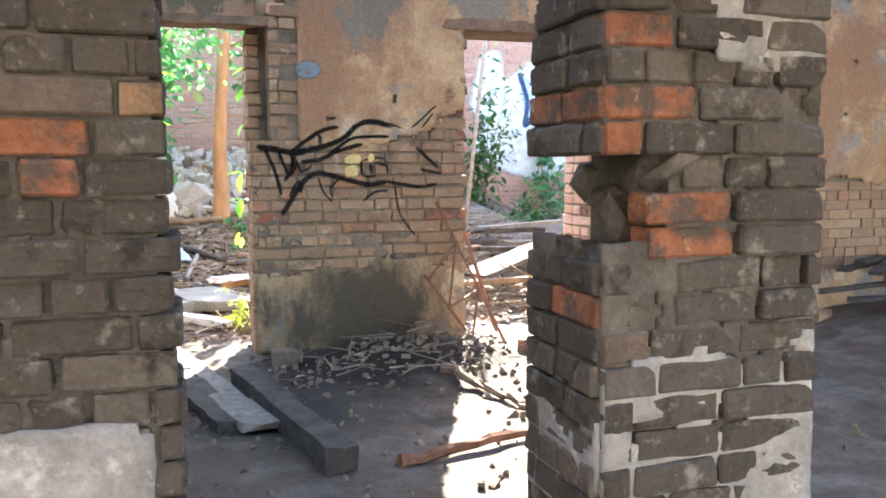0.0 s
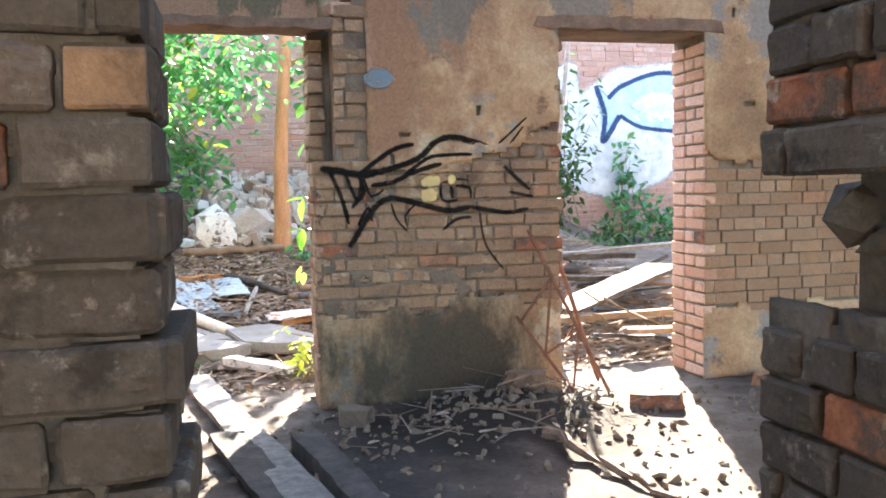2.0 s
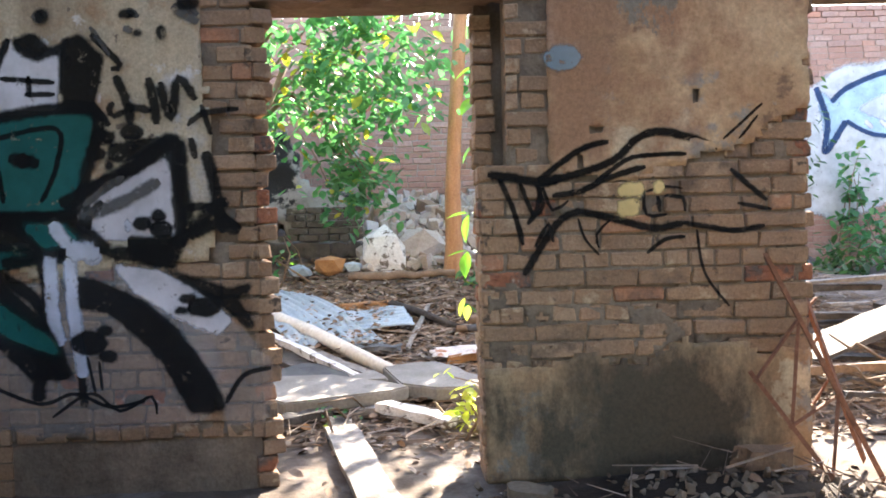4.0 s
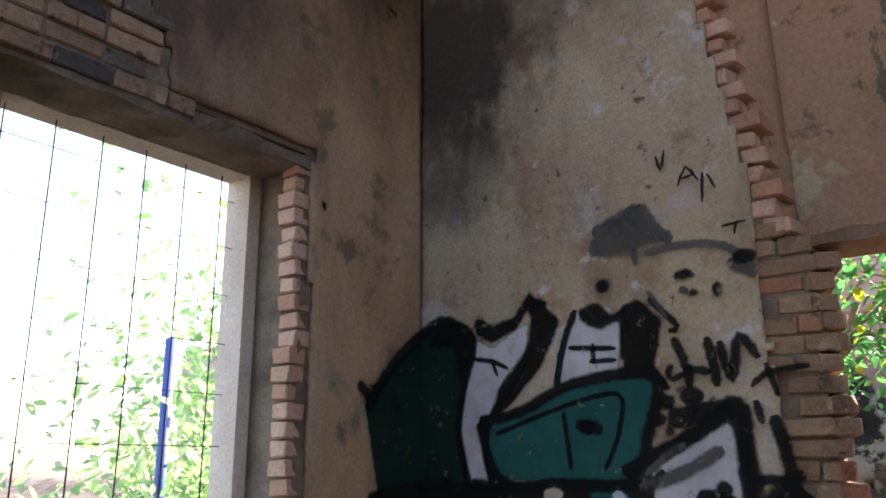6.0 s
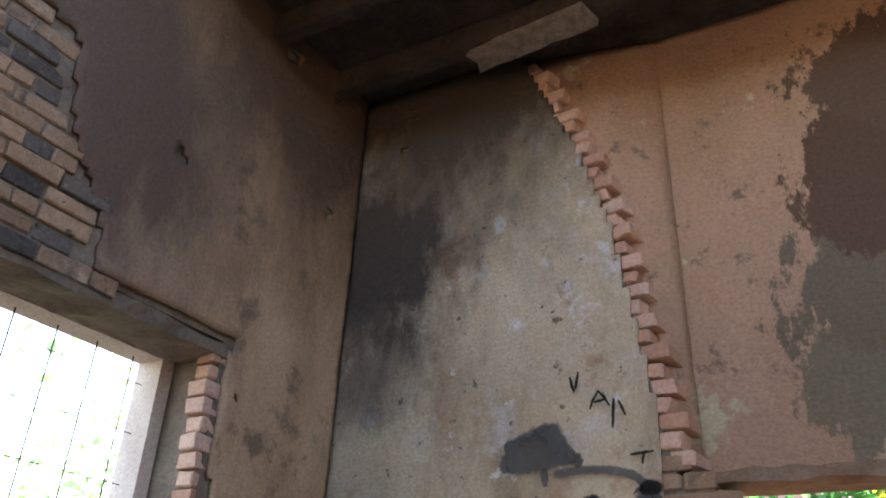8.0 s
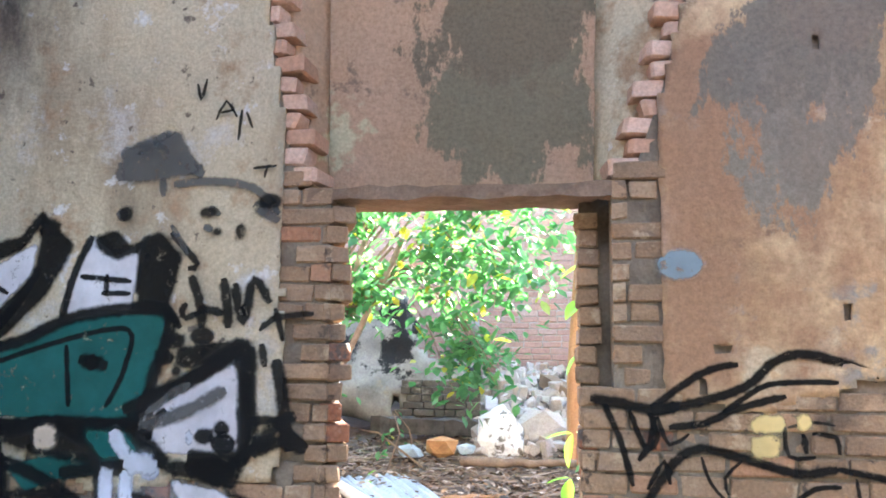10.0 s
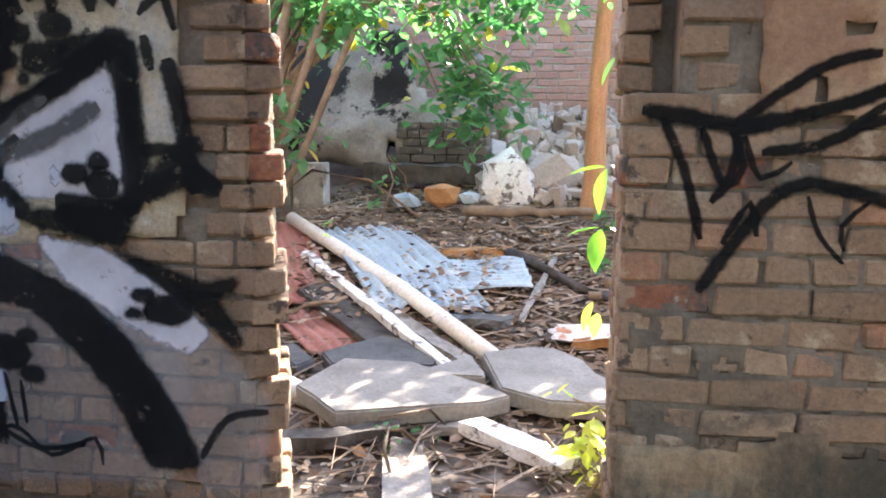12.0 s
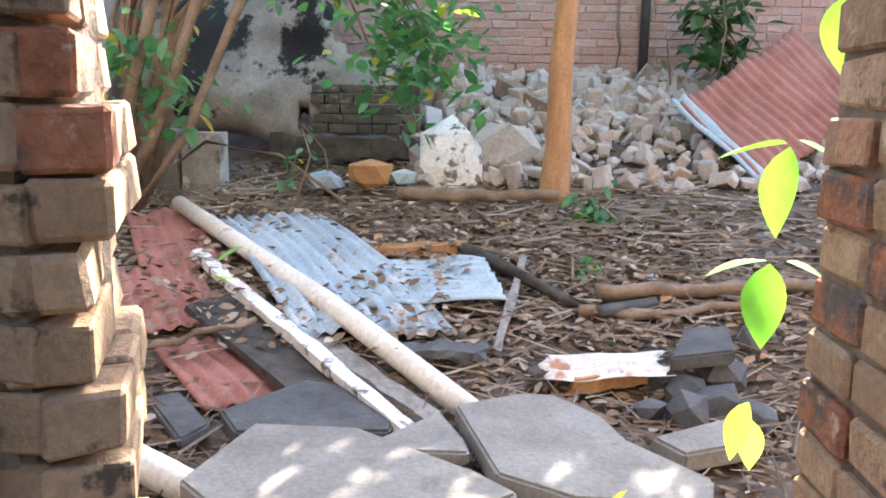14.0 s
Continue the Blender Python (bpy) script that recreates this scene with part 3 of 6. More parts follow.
def axis_steps(lo, hi, fine, far):
    mid = list(np.arange(lo, hi + 1e-6, fine))
    ends = [far * f for f in (0.05, 0.12, 0.3, 0.6, 1.0)]
    return [lo - e for e in ends[::-1]] + mid + [hi + e for e in ends]


gx, gy = axis_steps(-3.5, 8.5, 0.07, 400), axis_steps(-3.8, 13, 0.07, 400)
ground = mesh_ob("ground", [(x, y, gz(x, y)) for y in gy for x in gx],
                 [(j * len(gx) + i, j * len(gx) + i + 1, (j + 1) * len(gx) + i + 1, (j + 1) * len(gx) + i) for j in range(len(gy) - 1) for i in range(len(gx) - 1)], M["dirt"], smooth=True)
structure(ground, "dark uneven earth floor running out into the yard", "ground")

# ---- walls ----
YF, YB = 5.28, 5.66                 # the wall with the two doorways: front and back
XL = -1.97                          # the wall with the window
TOP = 4.62
ARCH_L = [(-0.20, 2.17), (-0.24, 2.34), (-0.32, 2.78), (-0.43, 3.41), (-0.59, 3.89), (-0.92, TOP)]
ARCH_R = [(1.12, 2.17), (1.25, 2.54), (1.40, 3.14), (1.53, 3.60), (1.72, 4.15), (1.92, TOP)]


def edge_at(table, z):
    return float(np.interp(z, [p[1] for p in table], [p[0] for p in table]))


bm = prism([(XL - 0.4, -0.3), (-0.13, -0.3), (-0.13, 2.165), (0.93, 2.165), (0.93, -0.3), (2.36, -0.3), (2.36, 2.155), (3.34, 2.155), (3.34, -0.3), (8.4, -0.3), (8.4, TOP), (XL - 0.4, TOP)], 5.50, YB)
wall_far = structure(part("wall_far", bm, M["mortar"]), "old brick wall with two open doorways and flaking plaster", "wall")
skin_l = part("wall_skin", prism([(XL, -0.3), (-0.06, -0.3), (-0.06, 2.17)] + ARCH_L + [(XL, TOP)], YF + 0.008, 5.498), M["mortar"], wall_far)
skin_r = part("wall_skin", prism([(0.93, -0.3), (2.36, -0.3), (2.36, 2.155), (3.34, 2.155), (3.34, -0.3), (8.4, -0.3), (8.4, TOP)] + ARCH_R[::-1] + [(1.05, 2.16), (1.05, 1.37), (0.93, 1.37)], YF + 0.008, 5.498), M["mortar"], wall_far)


def bare_far(x, z):
    """Where the plaster has come off the wall with the doorways."""
    w = 0.12 * nz(x * 2.3, z * 2.3, 4) + 0.05 * nz(x * 9, z * 9, 2)
    if x < 0:
        return z < 0.98 + w * 1.5 + 0.25 * (x > -0.6) * (x + 0.6) or x > -0.24 + w * 0.5
    if x < 1.23 and x > 0.93 and z > 0.5:
        return True
    if x < 2.36:
        return 0.55 + w < z < 1.38 + w + max(0, x - 1.7) * 0.35
    if x < 5.4:
        return 0.45 + w < z < 1.38 + w
    return 0.35 + w < z < 1.1 + w


def on_far(x, z):
    if 0.0 < x < 0.93 and z < 2.16 or 2.36 < x < 3.34 and z < 2.23 or 0.9 < x < 1.05 and 1.37 < z < 2.2:
        return False
    return not (z > 2.16 and edge_at(ARCH_L, z) < x < edge_at(ARCH_R, z)) and x > XL


def pl_far(lo, hi):
    def inside(a, z):
        x = lo + a
        if not on_far(x, z) or bare_far(x, z) or x > hi:
            return False
        return nz(x * 6.1, z * 6.1, 21) < 0.62
    return inside


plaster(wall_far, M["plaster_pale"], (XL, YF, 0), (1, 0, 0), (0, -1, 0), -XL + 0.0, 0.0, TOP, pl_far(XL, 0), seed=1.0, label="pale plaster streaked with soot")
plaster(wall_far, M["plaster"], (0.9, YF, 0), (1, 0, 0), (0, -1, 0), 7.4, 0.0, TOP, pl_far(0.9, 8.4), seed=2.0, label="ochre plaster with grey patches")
plaster(wall_far, M["plaster_niche"], (-1.0, 5.50, 0), (1, 0, 0), (0, -1, 0), 3.0, 2.18, TOP, lambda a, z: edge_at(ARCH_L, z) - 0.05 < a - 1.0 < edge_at(ARCH_R, z) + 0.05, seed=3.0, thick=0.006, label="flaking plaster above the doorway")

# lintels of the doorways
beam("lintel", (-0.13, 5.34, 2.155), (1.08, 5.34, 2.155), 0.12, 0.055, M["wood_lintel"], wall_far, seed=3, segs=16, jit=0.009)
beam("lintel", (-0.06, 5.53, 2.165), (1.0, 5.53, 2.165), 0.24, 0.03, M["wood_lintel"], wall_far, seed=4)
beam("lintel", (2.24, 5.34, 2.195), (3.46, 5.34, 2.195), 0.17, 0.07, M["wood_lintel"], wall_far, seed=5, segs=16, jit=0.009)

# the wall with the window: a rough hole inside, a cast frame outside
WIN = (2.95, 4.42, 0.95, 2.70)
bm = bmesh.new()
for y0, y1, z0, z1 in ((-3.6, WIN[0], -0.3, TOP), (WIN[1], YB, -0.3, TOP), (WIN[0], WIN[1], -0.3, WIN[2]), (WIN[0], WIN[1], WIN[3], TOP)):
    box_into(bm, XL - 0.30, XL - 0.008, y0, y1, z0, z1)
wall_left = structure(part("wall_left", bm, M["mortar"]), "stained plastered wall with a barred window hole", "wall")
window = structure(new("window_1"), "cream concrete window frame with thin steel bars", "window")
bm = bmesh.new()
FR = (3.2, 4.35, 1.05, 2.63)
for y0, y1, z0, z1 in ((WIN[0] - 0.2, FR[0], 0.7, 2.9), (FR[1], WIN[1] + 0.2, 0.7, 2.9), (FR[0], FR[1], 0.7, FR[2]), (FR[0], FR[1], FR[3], 2.9)):
    box_into(bm, XL - 0.46, XL - 0.302, y0, y1, z0, z1)
part("window_frame", bm, M["frame_white"], window)
for k in range(6):
    y = FR[0] + 0.05 + k * (FR[1] - FR[0] - 0.14) / 5
    rod("bar", [(XL - 0.40, y, FR[2] - 0.05), (XL - 0.40, y + 0.004, FR[3] + 0.05)], 0.0035, M["black_steel"], window, 6)
for k in range(7):
    z = FR[2] + 0.12 + k * 0.225
    rod("bar", [(XL - 0.407, FR[0] - 0.05, z), (XL - 0.407, FR[1] + 0.05, z)], 0.0022, M["black_steel"], window, 6)
beam("lintel", (XL - 0.14, WIN[0] - 0.15, WIN[3] - 0.045), (XL - 0.14, WIN[1] + 0.06, WIN[3] - 0.045), 0.27, 0.06, M["mortar"], wall_left, seed=8, segs=18, jit=0.012)


def bare_left(y, z):
    w = 0.07 * nz(y * 3, z * 3, 6)
    near = WIN[0] - 0.0 < y < WIN[1] + 0.055 + w and WIN[2] < z < WIN[3] + 0.04
    upper = y < 3.62 + w * 2.0 - max(0, z - 2.9) * 0.4 and 2.66 < z < 3.62 + w
    return near or upper


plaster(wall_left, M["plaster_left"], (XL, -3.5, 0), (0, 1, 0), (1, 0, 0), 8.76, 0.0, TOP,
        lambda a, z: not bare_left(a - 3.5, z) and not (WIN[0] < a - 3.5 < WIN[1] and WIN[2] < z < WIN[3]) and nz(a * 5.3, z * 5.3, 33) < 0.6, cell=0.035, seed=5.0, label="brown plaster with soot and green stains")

# ceiling with its beams; an unseen strip behind y=0.1 is added to shade piers
ceiling = structure(part("ceiling", box_into(box_into(bmesh.new(), XL - 0.3, 8.4, 3.0, YB, TOP, TOP + 0.15), XL - 0.3, 8.4, -3.6, 0.1, TOP, TOP + 0.15), M["ceiling"]), "soot-blackened board ceiling with an unseen strip added behind", "ceiling")
for k, y in enumerate((4.95, 4.4, 3.85)):
    tagged(beam("ceiling_beam", (XL - 0.1, y, TOP - 0.09), (8.3, y, TOP - 0.09), 0.09, 0.16, M["ceiling"], seed=20 + k, segs=14), "soot-black ceiling joist", "beam", "ceiling joists")
tagged(beam("broken_board", (-1.05, 5.0, TOP - 0.19), (-0.35, 4.93, TOP - 0.195), 0.16, 0.035, M["wood_grey"], seed=31), "loose pale board hanging under the ceiling", "board")

# unseen walls added behind and right of the walker; openings let the day in
bm = bmesh.new()
for x0, x1, z0, z1 in ((XL - 0.3, -0.6, -0.3, TOP), (1.9, 4.2, -0.3, TOP), (6.6, 8.4, -0.3, TOP), (-0.6, 1.9, 2.6, TOP), (4.2, 6.6, 2.6, TOP), (4.2, 6.6, -0.3, 0.8)):
    box_into(bm, x0, x1, -3.9, -3.6, z0, z1)
structure(part("wall_back", bm, M["plaster"]), "unseen plastered wall added behind, with open doorway and window hole", "wall")
bm = bmesh.new()
for y0, y1, z0, z1 in ((-3.6, 0.2, -0.3, TOP), (2.6, YF, -0.3, TOP), (0.2, 2.6, 2.5, TOP), (0.2, 2.6, -0.3, 0.8)):
    box_into(bm, 8.1, 8.4, y0, y1, z0, z1)
structure(part("wall_right", bm, M["plaster"]), "unseen plastered end wall, added with a window hole", "wall")

# the two broken piers of the cross wall
PL_X, PL_Y, PR_X, PR_Y = 0.44, 1.60, 1.36, 1.46
PR_X1, PR_Y1 = 1.94, 1.84
bm = bmesh.new()
box_into(bm, XL - 0.2, PL_X - 0.012, PL_Y + 0.012, 1.84, -0.3, 2.5)
pier_left = structure(part("wall_pier_left", bm, M["mortar_grey"]), "weathered grey brick cross wall ending in a broken edge", "wall")
bm = bmesh.new()
for z0, z1, x0 in ((-0.3, 1.03, PR_X + 0.012), (1.03, 1.26, PR_X + 0.17), (1.26, 2.5, PR_X + 0.012)):
    box_into(bm, x0, PR_X1, PR_Y + 0.012, PR_Y1, z0, z1)
pier_right = structure(part("wall_pier_right", bm, M["mortar_grey"]), "weathered grey brick pier with a bite broken out of its edge", "wall")
# ---- arch bricks above the first doorway ----
rng = random.Random(5)
for table, side in ((ARCH_L, -1), (ARCH_R, 1)):
    z, k = 2.24, 0
    while z < TOP - 0.05:
        x = edge_at(table, z)
        slope = (edge_at(table, z + 0.05) - edge_at(table, z - 0.05)) / 0.1
        jut = (0.0 if k % 2 else 0.05) + rng.uniform(-0.008, 0.008)
        ob = new("brick", rng.choice(brick_data("header", M["brick_pink"])))
        ob.parent = wall_far
        ob.matrix_basis = Matrix.Translation((x + side * (0.045 - jut), 5.375, z)) @ Matrix.Rotation(side * 0.14 + rng.gauss(0, 0.06), 4, "Z") @ Matrix.Rotation(rng.gauss(0, 0.05), 4, "Y") @ Matrix.Diagonal((2.1, 1.9, rng.uniform(1.0, 1.12), 1))
        z += COURSE
        k += 1

# slanting plastered reveals between the broken edge and the recess
for table, side, corner, mat, label in ((ARCH_L, 1, -0.14, M["plaster_niche"], "pinkish plastered reveal"), (ARCH_R, -1, 1.0, M["plaster_pale"], "pale yellow streaked reveal")):
    verts, faces, nu = [], [], 5
    zs = list(np.arange(2.2, TOP - 0.005, 0.05))
    for z in zs:
        x0 = edge_at(table, z) + side * 0.05
        x1 = corner - side * 0.02 * (z - 2.2)
        for i in range(nu + 1):
            f = i / nu
            verts.append((x0 + (x1 - x0) * f + 0.006 * nz(z * 5, f * 3, 7), 5.37 + 0.122 * f ** 1.6 + 0.005 * nz(z * 7, f * 5, 3), z))
    for j in range(len(zs) - 1):
        for i in range(nu):
            a = j * (nu + 1) + i
            faces.append((a, a + 1, a + nu + 2, a + nu + 1))
    reveal = mesh_ob("reveal", verts, faces, mat, wall_far, label, smooth=True)
    depth = reveal.modifiers.new("depth", "SOLIDIFY")
    depth.thickness, depth.offset = 0.02, 0

# ---- things in the room ----
def graffiti(name, label):
    return tagged(new(name), label, "graffiti")


def fold(x, z, off):
    """A place on the doorway wall, carried round the corner on to the window wall."""
    if x < XL + 0.02:
        return (XL + 0.028 + off, YF - 0.03 - (XL + 0.02 - x) * 0.95, z)
    return (x, YF - (0.017 if x > 0.9 and z < 1.5 else 0.026) - off, z)


PAINT_ROOT, LAYER = None, 0


def inside_poly(x, z, pts):
    hit = False
    for (x0, z0), (x1, z1) in zip(pts, pts[1:] + pts[:1]):
        if (z0 > z) != (z1 > z) and x < (x1 - x0) * (z - z0) / (z1 - z0) + x0:
            hit = not hit
    return hit


def soft_mesh(name, verts, faces, soft, mat):
    ob = mesh_ob(name, verts, faces, mat, PAINT_ROOT)
    ob.data.attributes.new("soft", "FLOAT", "POINT").data.foreach_set("value", soft)
    ob.visible_shadow = False
    return ob


def fill(mat, pts, cell=0.013, plane=None):
    global LAYER
    LAYER += 1
    off = 0.00012 * LAYER
    put = plane or fold
    x0, z0 = min(p[0] for p in pts) - cell, min(p[1] for p in pts) - cell
    nx, ny = int((max(p[0] for p in pts) - x0) / cell) + 2, int((max(p[1] for p in pts) - z0) / cell) + 2
    x0, z0, nx, ny = x0 - cell, z0 - cell, nx + 2, ny + 2
    hit = {(i, j): inside_poly(x0 + i * cell / 2, z0 + j * cell / 2, pts) for i in range(-2, 2 * nx + 3) for j in range(-2, 2 * ny + 3)}
    val = {(i, j): sum(hit[2 * i + a, 2 * j + b] for a in (-2, -1, 0, 1, 2) for b in (-2, -1, 0, 1, 2)) / 25 for i in range(nx + 1) for j in range(ny + 1)}
    index, verts, faces, soft = {}, [], [], []
    for i in range(nx):
        for j in range(ny):
            quad = ((i, j), (i + 1, j), (i + 1, j + 1), (i, j + 1))
            if sum(val[q] for q in quad) == 0:
                continue
            for q in quad:
                if q not in index:
                    index[q] = len(verts)
                    verts.append(put(x0 + q[0] * cell, z0 + q[1] * cell, off))
                    soft.append(val[q])
            faces.append([index[q] for q in quad])
    soft_mesh("paint_fill", verts, faces, soft, PM[mat])


def stroke(width, mat, pts, plane=None):
    """A line of spray paint through these places."""
    global LAYER
    LAYER += 1
    off = 0.00012 * LAYER
    put = plane or fold
    line = []
    for k in range(len(pts) - 1):
        p = [Vector((*pts[max(0, min(len(pts) - 1, k + d))], 0)) for d in (-1, 0, 1, 2)]
        n = max(2, int((p[2] - p[1]).length / 0.03))
        for i in range(n):
            t = i / n
            line.append(0.5 * ((2 * p[1]) + (p[2] - p[0]) * t + (2 * p[0] - 5 * p[1] + 4 * p[2] - p[3]) * t * t + (3 * p[1] - p[0] - 3 * p[2] + p[3]) * t ** 3))
    line.append(Vector((*pts[-1], 0)))
    verts, faces, soft = [], [], []
    for k, p in enumerate(line):
        d = (line[min(k + 1, len(line) - 1)] - line[max(k - 1, 0)]).normalized()
        s = Vector((-d.y, d.x, 0))
        end = 0.55 if k in (0, len(line) - 1) else 1.0
        for g, v in ((-0.82, 0.0), (-0.22, 0.9), (0.22, 0.9), (0.82, 0.0)):
            q = p + s * g * width * end
            verts.append(put(q.x, q.y, off))
            soft.append(v)
        if k:
            b = 4 * k
            faces += [(b - 4 + i, b - 3 + i, b + 1 + i, b + i) for i in range(3)]
    soft_mesh("paint_stroke", verts, faces, soft, PM[mat])


PAINT_ROOT, LAYER = graffiti("graffiti_mural", "green, white and black graffiti mural sprayed on the wall"), 0
fill("wash", [(-1.75, 0.4), (-1.5, 0.72), (-1.1, 0.92), (-0.7, 1.0), (-0.35, 0.9), (-0.22, 0.6), (-0.3, 0.32), (-1.0, 0.28)])
fill("green", [(-2.39, 1.56), (-2.24, 1.74), (-2.02, 1.92), (-1.8, 2.03), (-1.63, 1.9), (-1.69, 1.67), (-1.71, 1.46), (-1.65, 1.23), (-1.42, 1.1), (-1.42, 0.9), (-1.64, 0.75), (-1.93, 0.61), (-2.14, 0.79), (-2.28, 1.15)])
fill("white", [(-1.62, 1.9), (-1.52, 1.85), (-1.32, 1.96), (-1.34, 1.83), (-1.46, 1.71), (-1.54, 1.56), (-1.57, 1.4), (-1.53, 1.22), (-1.66, 1.23), (-1.71, 1.46), (-1.67, 1.67)])
fill("black", [(-1.31, 2.1), (-1.15, 1.95), (-1.26, 1.75), (-1.43, 1.58), (-1.51, 1.53), (-1.49, 1.66), (-1.32, 1.83), (-1.3, 1.96)])
fill("white", [(-1.07, 1.99), (-0.96, 1.9), (-0.85, 1.95), (-0.88, 1.68), (-1.18, 1.65), (-1.15, 1.82)])
fill("black", [(-0.84, 1.98), (-0.77, 2.0), (-0.67, 1.9), (-0.72, 1.68), (-0.85, 1.68), (-0.86, 1.88)])
fill("teal", [(-1.6, 1.51), (-1.37, 1.55), (-1.09, 1.66), (-0.72, 1.67), (-0.76, 1.43), (-0.84, 1.24), (-1.15, 1.24), (-1.48, 1.25), (-1.55, 1.3)])
fill("white", [(-0.8, 1.31), (-0.59, 1.42), (-0.38, 1.51), (-0.36, 1.38), (-0.36, 1.14), (-0.7, 1.12), (-0.8, 1.17)])
fill("teal", [(-1.38, 1.05), (-1.17, 1.1), (-0.96, 1.09), (-0.9, 1.05), (-1.17, 1.0), (-1.28, 0.95)])
fill("teal", [(-1.28, 0.9), (-1.12, 0.85), (-0.96, 0.71), (-0.93, 0.59), (-1.06, 0.68), (-1.25, 0.78)])
fill("black", [(-1.62, 2.02), (-1.52, 1.96), (-1.39, 1.99), (-1.32, 2.09), (-1.21, 2.04), (-1.24, 2.01), (-1.29, 2.06), (-1.38, 1.94), (-1.52, 1.88), (-1.61, 1.93)])
fill("black", [(-1.06, 1.98), (-0.96, 2.01), (-0.89, 1.94), (-0.83, 1.98), (-0.85, 1.93), (-0.95, 1.89), (-1.03, 1.93)])
stroke(0.035, "black", [(-1.8, 2.03), (-1.63, 1.91), (-1.69, 1.67), (-1.72, 1.46), (-1.66, 1.21)])
stroke(0.030, "black", [(-1.53, 1.22), (-1.57, 1.4), (-1.51, 1.56), (-1.39, 1.71), (-1.3, 1.86)])
stroke(0.030, "black", [(-1.18, 1.65), (-1.14, 1.82), (-1.07, 1.99)])
stroke(0.045, "black", [(-1.6, 1.51), (-1.37, 1.55), (-1.09, 1.66), (-0.72, 1.67), (-0.76, 1.43), (-0.84, 1.24), (-1.15, 1.23), (-1.48, 1.24), (-1.6, 1.51)])
stroke(0.020, "black", [(-1.51, 1.45), (-1.12, 1.57), (-0.88, 1.6), (-0.89, 1.44), (-0.96, 1.29)])
stroke(0.020, "black", [(-1.15, 1.54), (-1.12, 1.29)])
stroke(0.050, "black", [(-0.81, 1.31), (-0.59, 1.42), (-0.38, 1.53), (-0.36, 1.38), (-0.36, 1.12), (-0.6, 1.11)])
stroke(0.050, "black", [(-0.36, 1.12), (-0.47, 1.03), (-0.6, 1.09)])
stroke(0.050, "black", [(-2.39, 1.56), (-2.24, 1.74), (-2.02, 1.92), (-1.8, 2.03)])
stroke(0.050, "black", [(-1.65, 1.23), (-1.42, 1.2), (-1.15, 1.22), (-0.9, 1.09)])
stroke(0.050, "black", [(-1.39, 1.07), (-1.14, 0.97), (-0.96, 0.81), (-0.9, 0.52)])
stroke(0.050, "black", [(-1.41, 1.1), (-1.39, 0.9), (-1.41, 0.7)])
stroke(0.040, "black", [(-1.28, 0.9), (-1.11, 0.73), (-0.9, 0.55)])
stroke(0.050, "black", [(-0.85, 1.05), (-0.96, 1.05), (-1.14, 1.03)])
stroke(0.020, "black", [(-1.63, 1.81), (-1.52, 1.79), (-1.43, 1.75)])
stroke(0.020, "black", [(-1.52, 1.78), (-1.49, 1.72)])
stroke(0.020, "black", [(-1.11, 1.82), (-0.88, 1.8)])
stroke(0.020, "black", [(-1.01, 1.75), (-0.88, 1.75)])
stroke(0.020, "black", [(-0.99, 1.83), (-0.99, 1.74)])
stroke(0.025, "black", [(-0.72, 2.0), (-0.6, 1.87), (-0.64, 1.85)])
stroke(0.030, "black", [(-0.7, 1.29), (-0.8, 1.19)])
stroke(0.030, "black", [(-0.77, 1.29), (-0.76, 1.17)])
stroke(0.050, "black", [(-1.09, 1.48), (-0.96, 1.46)])
stroke(0.050, "black", [(-1.04, 1.5), (-1.02, 1.44)])
stroke(0.050, "pale", [(-0.85, 1.05), (-0.84, 0.81), (-0.81, 0.53)])
stroke(0.090, "pale", [(-0.81, 1.07), (-0.71, 1.07)])
stroke(0.050, "pale", [(-0.92, 1.22), (-0.85, 1.09)])
stroke(0.045, "pale", [(-0.61, 1.18), (-0.58, 1.18)])
fill("buff", [(-1.25, 1.21), (-1.17, 1.21), (-1.17, 1.13), (-1.25, 1.13)])
stroke(0.012, "black", [(-0.64, 2.63), (-0.62, 2.56), (-0.6, 2.65)])
stroke(0.012, "black", [(-0.55, 2.47), (-0.51, 2.55), (-0.46, 2.48)])
stroke(0.012, "black", [(-0.53, 2.5), (-0.48, 2.51)])
stroke(0.012, "black", [(-0.44, 2.51), (-0.45, 2.38)])
stroke(0.012, "black", [(-0.42, 2.5), (-0.39, 2.43)])
stroke(0.012, "black", [(-0.38, 2.26), (-0.28, 2.27)])
stroke(0.012, "black", [(-0.32, 2.27), (-0.33, 2.22)])
stroke(0.050, "grey", [(-0.96, 2.32), (-0.85, 2.37), (-0.72, 2.41)])
stroke(0.050, "grey", [(-0.8, 2.41), (-0.69, 2.3), (-0.59, 2.24)])
stroke(0.050, "grey", [(-0.96, 2.3), (-0.95, 2.22)])
stroke(0.030, "grey", [(-0.72, 2.2), (-0.56, 2.21), (-0.38, 2.18), (-0.26, 2.07)])
stroke(0.040, "grey", [(-0.37, 2.11), (-0.26, 2.04)])
stroke(0.030, "grey", [(-0.56, 2.1), (-0.51, 2.07)])
stroke(0.030, "grey", [(-0.58, 2.02), (-0.54, 2.01)])
stroke(0.020, "grey", [(-0.72, 2.03), (-0.64, 1.91)])
stroke(0.040, "grey", [(-0.96, 2.09), (-0.92, 2.06)])
stroke(0.030, "grey", [(-0.77, 2.23), (-0.76, 2.15)])
stroke(0.050, "black", [(-0.98, 1.17), (-0.95, 0.85), (-1.01, 0.43)])
stroke(0.050, "pale", [(-0.93, 1.2), (-0.93, 0.81), (-0.9, 0.67)])
